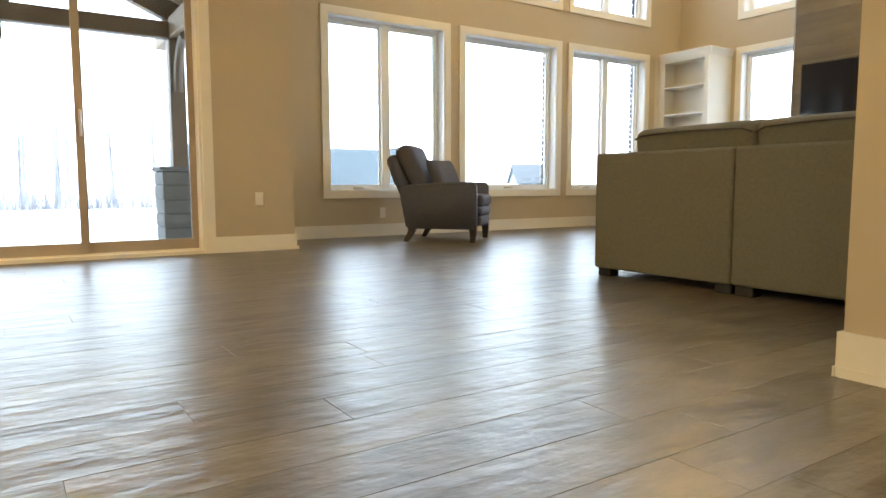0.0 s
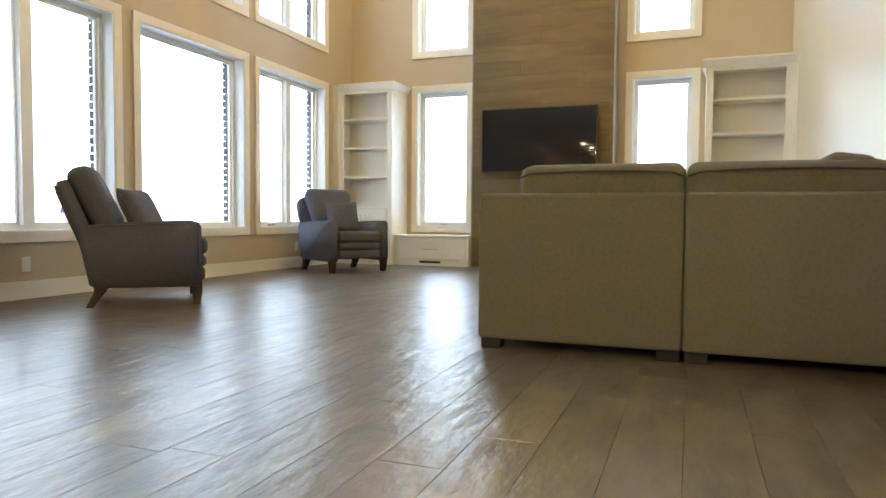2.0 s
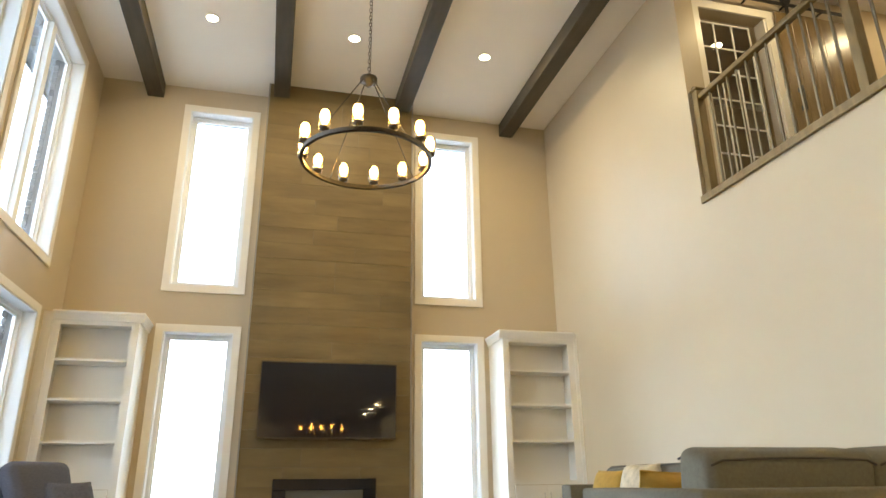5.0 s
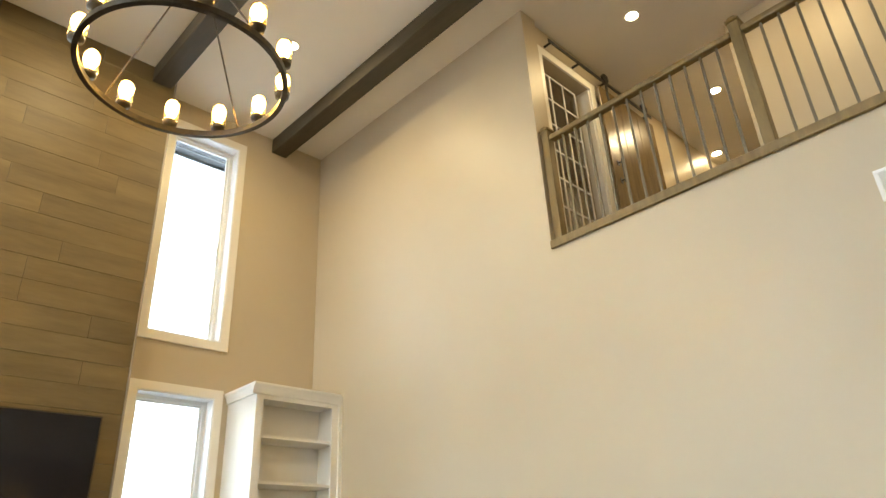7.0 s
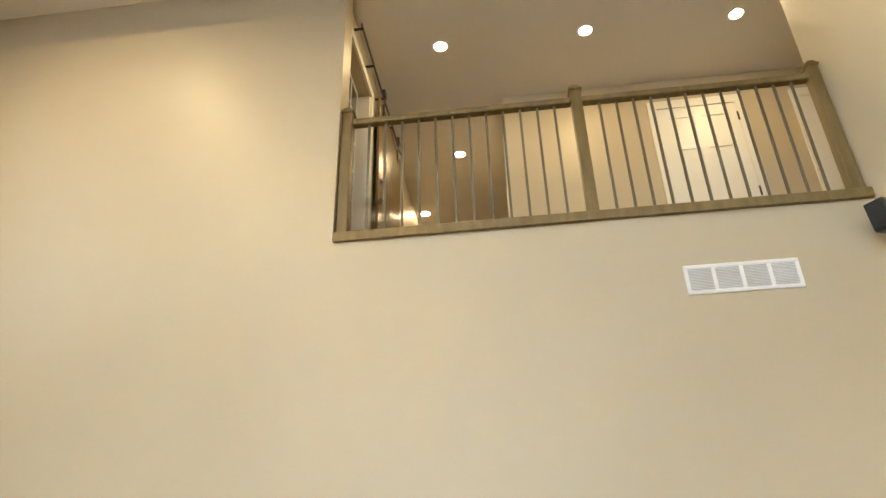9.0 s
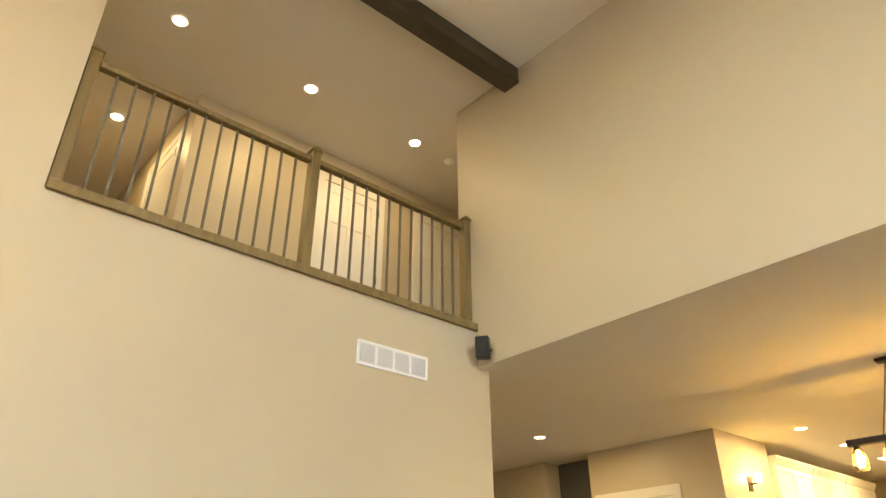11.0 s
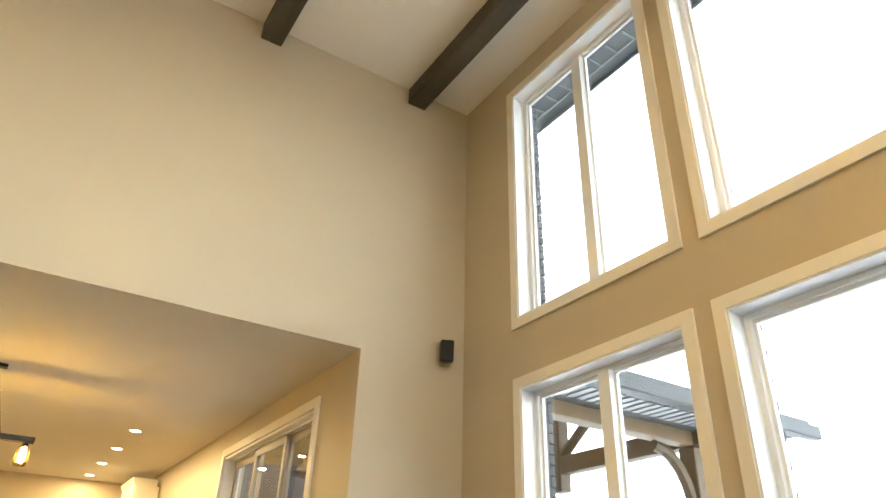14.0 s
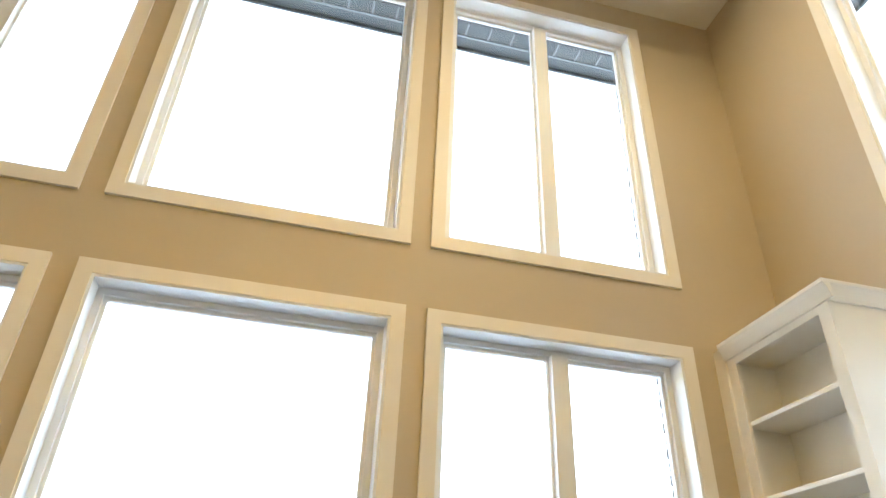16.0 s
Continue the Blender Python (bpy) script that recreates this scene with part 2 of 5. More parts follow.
wall_with_holes("wall_west", "x", XL, -WT, YF - 0.13, YB + WT, 0, H, [hole(u, z) for u in W_Y for z in (LOW, UP)])
wall_with_holes("wall_north", "y", YB, WT, XL, XR + 0.2, 0, H, [hole(u, z) for u in B_X for z in (BLOW, BUP)])
wall_with_holes("wall_east", "x", XR, 0.2, YF - 0.13, YB, 0, H, [(YF, 5.81, H2, H)])
boxes("wall_south", PAINT, (XL, XR, YF - 0.13, YF, H1 + 0.012, H), (XD, XR, YF - 0.004, YF, H1, H1 + 0.012), (XL, XD, YF - 0.13, YF, 0, H1 + 0.012))
wall_with_holes("wall_dining_west", "x", XD, -WT, YD, YF - 0.13, 0, H1 + 0.012, [(-0.885, 1.695, 0.0, 2.41)])
for u in W_Y:
    for z in (LOW, UP):
        a, b, c, d = hole(u, z)
        boxes("window_reveal", BRICK, (XL - WT, XL - 0.19, a, a + 0.004, c, d), (XL - WT, XL - 0.19, b - 0.004, b, c, d),
              (XL - WT, XL - 0.19, a + 0.004, b - 0.004, c, c + 0.004), (XL - WT, XL - 0.19, a + 0.004, b - 0.004, d - 0.004, d))
for u in B_X:
    for z in (BLOW, BUP):
        a, b, c, d = hole(u, z)
        boxes("window_reveal", BRICK, (a, a + 0.004, YB + 0.19, YB + WT, c, d), (b - 0.004, b, YB + 0.19, YB + WT, c, d),
              (a + 0.004, b - 0.004, YB + 0.19, YB + WT, c, c + 0.004), (a + 0.004, b - 0.004, YB + 0.19, YB + WT, d - 0.004, d))
boxes("ceiling", CEIL, (XL, XR, YF, YB, H, H + 0.15))
boxes("ceiling_dining", CEIL, (XD, XE, YD, YF - 0.13, H1 + 0.012, H1 + 0.1), (XD, XR, YF - 0.13, YF - 0.004, H1, H1 + 0.012))
boxes("ceiling_loft", CEIL, (XR, XE + 3, -0.6, 8.0, H + 0.002, H + 0.15))
boxes("floor_loft", FLOORM, (XR + 0.2, XE + 3, -0.6, 8.0, H2 - 0.25, H2))
boxes("subfloor", SUBFLOOR, (XL - 0.3, XE, YD, YB + 0.3, -0.2, -0.012))
boxes("wall_dining_south", PAINT, (XD - 0.3, XE, YD - 0.2, YD, 0, H1 + 0.012))
boxes("wall_dining_east", PAINT, (XE, XE + 0.2, YD, YF, 0, H1 + 0.012))
boxes("wall_dining_north", PAINT, (XR + 0.2, XE, YF - 0.13, YF, 0, H1 + 0.012))
boxes("wall_hall_block", PAINT, (-0.75, 0.97, -2.1, -0.9, 0, H1 + 0.012), (1.7, XE, -2.1, -0.9, 0, H1 + 0.012))
# dark fill in the hall opening, painted in place of its shade
boxes("wall_hall_shade_fill", HALLSHADE, (0.97, 1.7, -1.4, -1.2, 0, H1 + 0.012))
boxes("wall_loft_east", PAINT, (1.1, 1.25, -0.6, 4.62, H2, H))
boxes("wall_loft_south", PAINT, (XR, 1.1, -0.75, -0.6, H2, H), (XR, XR + 0.2, -0.6, YF - 0.13, H2, H))
boxes("wall_corridor_end", PAINT, (4.5, 4.65, -0.6, 8.0, H2, H))
boxes("wall_corridor_south", PAINT, (1.25, 4.5, 4.47, 4.62, H2, H))
wall_with_holes("wall_loft_north", "y", 5.85, 0.14, XR + 0.2, 4.5, H2, H, [(-0.28, 0.5, H2, 5.18)])
boxes("wall_bathroom", PAINT, (XR + 0.2, 2.5, 7.9, 8.0, H2, H), (2.4, 2.5, 5.99, 7.9, H2, H))


# ---- windows ----
def window_unit(name, axis, at, out, u, z, split):
    """A cased window: casing on the wall, deep jamb, vinyl frame, panes."""
    s = 1 if out > 0 else -1
    win = thing(name, 0, 0, 0, "white vinyl window with wide cream casing in a tan wall", "window", "great room windows", kind="structure")
    u0, u1, z0, z1 = u[0], u[1], z[0], z[1]

    def bx(bm, ua, ub, d0, d1, za, zb):
        a, b = sorted((at + s * d0, at + s * d1))
        box(bm, *((a, b, ua, ub, za, zb) if axis == "x" else (ua, ub, a, b, za, zb)))
    c, j, fr = CAS, 0.014, 0.035
    bm = bmesh.new()
    for ua, ub, za, zb in ((u0, u1, z1 - c, z1), (u0, u1, z0, z0 + c), (u0, u0 + c, z0 + c, z1 - c), (u1 - c, u1, z0 + c, z1 - c)):
        bx(bm, ua, ub, -0.02, 0.0, za, zb)
    part("casing", bm, TRIM, win)
    a0, a1, b0, b1 = u0 + c, u1 - c, z0 + c, z1 - c
    bm = bmesh.new()
    for ua, ub, za, zb in ((a0, a1, b1 - j, b1), (a0, a1, b0, b0 + j), (a0, a0 + j, b0 + j, b1 - j), (a1 - j, a1, b0 + j, b1 - j)):
        bx(bm, ua, ub, -0.012, 0.15, za, zb)
    part("jamb", bm, VINYL, win)
    g0, g1, h0, h1 = a0 + j, a1 - j, b0 + j, b1 - j
    bm = bmesh.new()
    for ua, ub, za, zb in ((g0, g1, h1 - fr, h1), (g0, g1, h0, h0 + fr), (g0, g0 + fr, h0 + fr, h1 - fr), (g1 - fr, g1, h0 + fr, h1 - fr)):
        bx(bm, ua, ub, 0.11, 0.18, za, zb)
    mid = (g0 + g1) / 2
    if split:
        bx(bm, mid - 0.05, mid + 0.05, 0.085, 0.18, h0 + fr, h1 - fr)
    part("window_frame", bm, VINYL, win)
    bm = bmesh.new()
    hc = (g0 + mid) / 2 if split else mid
    bx(bm, hc - 0.045, hc + 0.045, 0.075, 0.112, h0 + 0.008, h0 + 0.026)
    bx(bm, hc - 0.02, hc + 0.06, 0.062, 0.076, h0 + 0.012, h0 + 0.03)
    part("crank_handle", bm, CHROME, win, "small nickel crank handle")
    spans = [(g0 + fr, mid - 0.045), (mid + 0.045, g1 - fr)] if split else [(g0 + fr, g1 - fr)]
    for ua, ub in spans:
        bm = bmesh.new()
        for a, b, p, q in ((ua, ub, h1 - fr - 0.02, h1 - fr), (ua, ub, h0 + fr, h0 + fr + 0.02),
                           (ua, ua + 0.02, h0 + fr + 0.02, h1 - fr - 0.02), (ub - 0.02, ub, h0 + fr + 0.02, h1 - fr - 0.02)):
            bx(bm, a, b, 0.135, 0.165, p, q)
        part("sash", bm, VINYL, win)
        bm = bmesh.new()
        bx(bm, ua + 0.02, ub - 0.02, 0.145, 0.151, h0 + fr + 0.02, h1 - fr - 0.02)
        pane = part("pane", bm, GLASS, win)
        pane.visible_shadow = False
    return win


n = 0
for k, u in enumerate(W_Y):
    for z in (LOW, UP):
        n += 1
        window_unit("window_%d" % n, "x", XL, -1, u, z, k != 1)
        window_light(XL - 0.20, (u[0] + u[1]) / 2, (z[0] + z[1]) / 2, u[1] - u[0] - 0.3, z[1] - z[0] - 0.3, (1, 0))
for u in B_X:
    for z in (BLOW, BUP):
        n += 1
        window_unit("window_%d" % n, "y", YB, 1, u, z, False)
        window_light((u[0] + u[1]) / 2, YB + 0.20, (z[0] + z[1]) / 2, u[1] - u[0] - 0.3, z[1] - z[0] - 0.3, (0, -1))
window_light(XD - 0.22, 0.405, 1.22, 2.4, 2.2, (1, 0))

# ---- trim: baseboards ----
BB = 0.135
boxes("baseboard", TRIM,
      (XL, XL + 0.016, YF, 8.52, 0, BB), (XL + 0.016, XD, YF, YF + 0.016, 0, BB), (XD, XD + 0.016, 1.781, YF + 0.016, 0, BB),
      (XR - 0.012, XR, YF - 0.13, 8.52, 0, BB), (XR - 0.012, XE, YF - 0.146, YF - 0.13, 0, BB),
      (XD, XD + 0.016, YD, -0.971, 0, BB),
      (XL + 0.016, XL + 0.026, YF + 0.02, 8.52, 0, 0.03), (XD + 0.016, XD + 0.026, 1.781, YF + 0.03, 0, 0.03),
      (XR - 0.018, XR - 0.012, YF - 0.152, 8.52, 0, 0.03), (XR, XE, YF - 0.152, YF - 0.146, 0, 0.03))


# ---- the sliding door ----
def slider():
    d = thing("door_1", XD, 0.405, 0, "closed three-panel sliding patio door with cream casing and tall panes", "sliding door", kind="structure")
    bm = bmesh.new()
    for y0, y1, z0, z1 in ((-1.375, -1.29, 0, 2.50), (1.29, 1.375, 0, 2.50), (-1.29, 1.29, 2.415, 2.50)):
        box(bm, 0, 0.02, y0, y1, z0, z1)
    part("casing", bm, TRIM, d)
    bm = bmesh.new()
    for y0, y1, z0, z1 in ((-1.29, -1.27, 0, 2.41), (1.27, 1.29, 0, 2.41), (-1.27, 1.27, 2.385, 2.41), (-1.27, 1.27, 0, 0.03)):
        box(bm, -0.2, 0.0, y0, y1, z0, z1)
    for x in (-0.075, -0.125):
        box(bm, x, x + 0.012, -1.27, 1.27, 2.365, 2.385)
        box(bm, x, x + 0.008, -1.27, 1.27, 0.03, 0.04)
    part("door_frame", bm, TRIM, d)
    for a, b, x in ((-1.27, -0.40, -0.165), (-0.44, 0.43, -0.115), (0.39, 1.27, -0.165)):
        bm = bmesh.new()
        for y0, y1, z0, z1 in ((a, a + 0.045, 0.04, 2.365), (b - 0.045, b, 0.04, 2.365), (a + 0.045, b - 0.045, 2.30, 2.365), (a + 0.045, b - 0.045, 0.04, 0.12)):
            box(bm, x, x + 0.038, y0, y1, z0, z1)
        leaf = part("door_panel", bm, STILE, d)
        bm = bmesh.new()
        box(bm, x + 0.014, x + 0.02, a + 0.045, b - 0.045, 0.12, 2.30)
        part("pane", bm, GLASS, leaf).visible_shadow = False
        bm = bmesh.new()
        for y0, y1, z0, z1 in ((a + 0.045, a + 0.053, 0.12, 2.30), (b - 0.053, b - 0.045, 0.12, 2.30), (a + 0.053, b - 0.053, 2.292, 2.30), (a + 0.053, b - 0.053, 0.12, 0.128)):
            box(bm, x + 0.020, x + 0.034, y0, y1, z0, z1)
        part("glazing_bead", bm, STILE, leaf)
    bm = bmesh.new()
    soft_box(bm, -0.075, -0.045, 0.40, 0.42, 0.95, 1.15, 0.005)
    part("door_handle", bm, CHROME, d)


slider()

# ---- ceiling beams ----
for i, x in enumerate((-5.715, -4.2, -2.675, -1.145)):
    bm = bmesh.new()
    soft_box(bm, x - 0.095, x + 0.095, YF + 0.002, YB - (0.34 if i in (1, 2) else 0.002), 5.34, H - 0.002, 0.006, 1)
    b = link("beam", bm, BEAM)
    tagged(b, "dark stained wooden beam under a white ceiling", "ceiling beam", "ceiling beams")

# ---- chimney ----
CX0, CX1, CY = -4.36, -2.53, 8.72
boxes("wall_chimney_core", SUBFLOOR, (CX0 + 0.02, CX1 - 0.02, CY + 0.02, YB, 0, H))


EDGE = mat("grey_edge_metal", (0.30, 0.28, 0.25), 0.4, metal=0.4)


# ---- chimney boards ----
def chimney():
    rng = random.Random(3)
    ch = tagged(new("wall_chimney"), "tall chimney breast clad in brown horizontal wooden boards", kind="structure")
    rows = 29
    h = H / rows
    n = 0
    for i in range(rows):
        z = i * h
        w = CX1 - CX0 - 0.03
        cuts = [0.0] + sorted(rng.choice(((0.62,), (0.35,), (0.8,), (0.25, 0.7), (0.5,)))) + [1.0]
        for a, b in zip(cuts, cuts[1:]):
            n += 1
            x0, x1 = CX0 + 0.015 + a * w + 0.001, CX0 + 0.015 + b * w - 0.001
            bm = bmesh.new()
            d = rng.uniform(0, 0.004)
            box(bm, 0, x1 - x0, -0.019 - d, 0, 0.001, h - 0.0015)
            ob = part("board", bm, CHIM, ch)
            ob.location = (x0, CY + 0.019, z)
    for x in (CX0, CX1 - 0.015):
        bm = bmesh.new()
        box(bm, x, x + 0.015, CY - 0.01, YB, 0, H)
        part("corner_board", bm, EDGE, ch, "slim grey metal edge strip")


chimney()


# ---- television and fireplace ----
def television():
    tv = thing("television", -3.455, CY - 0.03, 1.237, "black flat television on a wall bracket on the wooden chimney", "television")
    bm = bmesh.new()
    soft_box(bm, -0.735, 0.735, -0.075, -0.035, 0.0, 0.808, 0.006)
    part("housing", bm, BLACK, tv)
    bm = bmesh.new()
    box(bm, -0.723, 0.723, -0.0775, -0.0755, 0.018, 0.796)
    part("screen", bm, SCREEN, tv)
    bm = bmesh.new()
    for a in ((-0.735, 0.735, 0.800, 0.808), (-0.735, 0.735, 0.0, 0.010)):
        box(bm, a[0], a[1], -0.079, -0.0755, a[2], a[3])
    for x in (-0.735, 0.727):
        box(bm, x, x + 0.008, -0.079, -0.0755, 0.010, 0.800)
    part("bezel", bm, IRON, tv)
    bm = bmesh.new()
    box(bm, -0.25, 0.25, -0.035, 0.03, 0.25, 0.55)
    part("wall_bracket", bm, BLACK, tv)


television()


def fireplace():
    fp = thing("electric_fireplace", -3.452, CY - 0.002, 0.305, "black framed electric fireplace with low orange flames in a wooden chimney", "fireplace")
    bm = bmesh.new()
    x, z, fx, fz = 0.535, 0.535, 0.40, 0.11
    for a, b, c, d in ((-x, x, z - fz, z), (-x, x, 0, fz), (-x, -fx, fz, z - fz), (fx, x, fz, z - fz)):
        soft_box(bm, a, b, -0.035, 0.0, c, d, 0.004, 1)
    part("surround", bm, SCREEN, fp)
    bm = bmesh.new()
    box(bm, -fx, fx, -0.008, -0.005, fz, z - fz)
    part("firebox_back", bm, mat("grey_firebox", (0.10, 0.10, 0.09), 0.5), fp)
    bm = bmesh.new()
    rng = random.Random(9)
    for i in range(46):
        a = -0.38 + 0.76 * i / 45 + rng.uniform(-0.006, 0.006)
        hgt = rng.uniform(0.01, 0.045) * (1.6 if i % 7 == 0 else 1)
        tube(bm, (a, -0.018, fz + 0.012), (a + rng.uniform(-0.008, 0.008), -0.018, fz + 0.03 + hgt), rng.uniform(0.004, 0.009), 0.0008, 6)
    part("flames", bm, FLAME, fp)
    bm = bmesh.new()
    for i in range(60):
        a = -0.385 + 0.77 * i / 59
        r = rng.uniform(0.006, 0.012)
        tube(bm, (a - r, -0.02, fz + 0.008), (a + r, -0.016, fz + 0.014), r, r * 0.6, 6)
    part("embers", bm, mat("glowing_crystal", (0.6, 0.5, 0.45), 0.3, emit=(1.0, 0.65, 0.4), strength=0.1), fp)
    bm = bmesh.new()
    box(bm, -0.51, -0.48, -0.0365, -0.035, 0.02, 0.03)
    part("badge", bm, CHROME, fp)


fireplace()


# ---- bookcases and benches ----
def bookcase(x0, x1, open_side, label):
    """open_side: -1 when its free side faces west, 1 when it faces east."""
    w = x1 - x0
    bc = thing("bookcase", x0, 8.52, 0, label, "bookcase", "built-in bookcases")
    D = YB - 8.52 - 0.002
    for nm, dims in (("side_panel", (0, 0.02, 0.02, D, 0.0, 2.38)), ("side_panel", (w - 0.02, w, 0.02, D, 0.0, 2.38)),
                     ("back_panel", (0.02, w - 0.02, 0.3, 0.32, 0.8, 2.36)), ("top_panel", (0.02, w - 0.02, 0.02, D, 2.36, 2.38)),
                     ("bottom_shelf", (0.02, w - 0.02, 0.02, D, 0.78, 0.80))):
        bm = bmesh.new()
        box(bm, *dims)
        part(nm, bm, WHITE, bc)
    bm = bmesh.new()
    box(bm, 0, 0.075, 0, 0.02, 0.1, 2.38)
    box(bm, w - 0.075, w, 0, 0.02, 0.1, 2.38)
    box(bm, 0.075, w - 0.075, 0, 0.02, 2.335, 2.38)
    box(bm, 0.075, w - 0.075, 0, 0.02, 0.76, 0.805)
    box(bm, 0, w, -0.004, 0.02, 0, 0.1)
    part("face_frame", bm, WHITE, bc)
    bm = bmesh.new()
    e0, e1 = (-0.005, w + 0.046) if open_side > 0 else (-0.046, w + 0.005)
    prof = [(0.0, 0.0), (0.014, 0.0), (0.017, 0.02), (0.030, 0.055), (0.040, 0.072), (0.046, 0.077), (0.046, 0.096), (0.0, 0.096)]
    prism(bm, [(-p, 2.375 + q) for p, q in prof], 0, e0, e1)
    if open_side > 0:
        prism(bm, [(w + p, 2.375 + q) for p, q in prof], 1, 0.0, D)
    else:
        prism(bm, [(-p, 2.375 + q) for p, q in prof], 1, 0.0, D)
    box(bm, 0, w, 0.0, D, 2.38, 2.40)
    part("crown", bm, WHITE, bc)
    for z in ((1.995, 1.605, 1.205) if open_side > 0 else (2.02, 1.632, 1.234)):
        bm = bmesh.new()
        soft_box(bm, 0.021, w - 0.021, 0.012, 0.298, z - 0.024, z, 0.003, 1)
        part("shelf", bm, WHITE, bc)
    mid = w / 2
    for a, b, hx in ((0.078, mid - 0.002, mid - 0.04), (mid + 0.002, w - 0.078, mid + 0.03)):
        bm = bmesh.new()
        for c, d, p, q in ((a, b, 0.69, 0.755), (a, b, 0.105, 0.17), (a, a + 0.06, 0.17, 0.69), (b - 0.06, b, 0.17, 0.69)):
            box(bm, c, d, -0.018, 0.0, p, q)
        box(bm, a + 0.06, b - 0.06, -0.008, 0.0, 0.17, 0.69)
        door = part("door", bm, WHITE, bc)
        bm = bmesh.new()
        tube(bm, (hx, -0.045, 0.56), (hx, -0.045, 0.68), 0.005)
        for z in (0.575, 0.665):
            tube(bm, (hx, -0.045, z), (hx, -0.018, z), 0.004)
        part("handle", bm, CHROME, door, "brushed nickel bar handle")
    return bc


bookcase(-6.24, -5.43, 1, "tall white built-in bookcase with empty shelves beside a window")
bookcase(-1.49, -0.60, -1, "tall white built-in bookcase with empty shelves behind a sofa")
boxes("trim_bookcase_filler", WHITE, (XL, -6.24, 8.505, 8.52, 0, 2.46), (-0.60, XR, 8.505, 8.52, 0, 2.46))


def bench(x0, x1, label):
    w = x1 - x0
    b = thing("window_bench", x0, 8.6, 0, label, "window bench", "window benches")
    D = YB - 8.6 - 0.002
    bm = bmesh.new()
    box(bm, 0, w, 0.02, D, 0, 0.385)
    box(bm, 0, w, 0, 0.02, 0, 0.09)
    box(bm, 0, w, 0, 0.02, 0.345, 0.385)
    box(bm, 0, 0.03, 0, 0.02, 0.09, 0.345)
    box(bm, w - 0.03, w, 0, 0.02, 0.09, 0.345)
    part("body", bm, WHITE, b)
    bm = bmesh.new()
    soft_box(bm, 0, w, -0.02, D, 0.385, 0.412, 0.005)
    part("top", bm, WHITE, b)
    bm = bmesh.new()
    a, c = 0.033, w - 0.033
    for p, q, r, s in ((a, c, 0.285, 0.342), (a, c, 0.093, 0.15), (a, a + 0.055, 0.15, 0.285), (c - 0.055, c, 0.15, 0.285)):
        box(bm, p, q, -0.018, 0.0, r, s)
    box(bm, a + 0.055, c - 0.055, -0.008, 0.0, 0.15, 0.285)
    dr = part("drawer", bm, WHITE, b)
    bm = bmesh.new()
    soft_box(bm, w / 2 - 0.11, w / 2 + 0.11, -0.05, -0.04, 0.215, 0.23, 0.003)
    for x in (-0.09, 0.09):
        tube(bm, (w / 2 + x, -0.045, 0.222), (w / 2 + x, -0.008, 0.222), 0.004)
    part("handle", bm, CHROME, dr, "brushed nickel bar handle")
    bm = bmesh.new()
    box(bm, w / 2 - 0.15, w / 2 + 0.15, -0.004, 0.0, 0.035, 0.065)
    part("vent_slot", bm, BLACK, b, "dark floor vent slot")


bench(-5.43, CX0 - 0.002, "white window bench with one drawer under a tall window")
bench(CX1 + 0.002, -1.49, "white window bench with one drawer beside a wooden chimney")


# ---- armchairs ----
def cushion_mesh(bm, sx, sy, sz, puff=0.35, m=None, seg=10, pinch=0.0):
    """A stuffed cushion, thick in the middle, with drawn-in edges."""
    tmp = bmesh.new()
    grid = {}
    for side in (1, -1):
        for i in range(seg + 1):
            for j in range(seg + 1):
                u, v = 2 * i / seg - 1, 2 * j / seg - 1
                edge = max(abs(u), abs(v))
                if edge == 1 and side == -1:
                    grid[side, i, j] = grid[1, i, j]
                    continue
                t = (max(0.0, 1 - abs(u) ** 4) * max(0.0, 1 - abs(v) ** 4)) ** puff
                pull = 1 - pinch * (1 - (u * v) ** 2) * edge ** 6
                grid[side, i, j] = tmp.verts.new((u * sx / 2 * pull, v * sy / 2 * pull, side * sz / 2 * t if edge < 1 else 0))
    for side in (1, -1):
        for i in range(seg):
            for j in range(seg):
                q = [grid[side, i, j], grid[side, i + 1, j], grid[side, i + 1, j + 1], grid[side, i, j + 1]]
                tmp.faces.new(q if side > 0 else q[::-1])
    merge(bm, tmp, m)


def sweep(bm, pts, r, seg=6, loop=False):
    """One tube along the points."""
    rings = []
    n = len(pts)
    for i, p in enumerate(pts):
        a, b = (pts[i - 1], pts[(i + 1) % n]) if loop else (pts[max(i - 1, 0)], pts[min(i + 1, n - 1)])
        rot = (b - a).to_track_quat("Z", "Y").to_matrix()
        rings.append([bm.verts.new(p + rot @ Vector((r * math.cos(2 * math.pi * k / seg), r * math.sin(2 * math.pi * k / seg), 0))) for k in range(seg)])
    for a, b in zip(rings, rings[1:] + (rings[:1] if loop else [])):
        for k in range(seg):
            j = (k + 1) % seg
            bm.faces.new((a[k], a[j], b[j], b[k]))
    if not loop:
        bm.faces.new(rings[0][::-1])
        bm.faces.new(rings[-1])


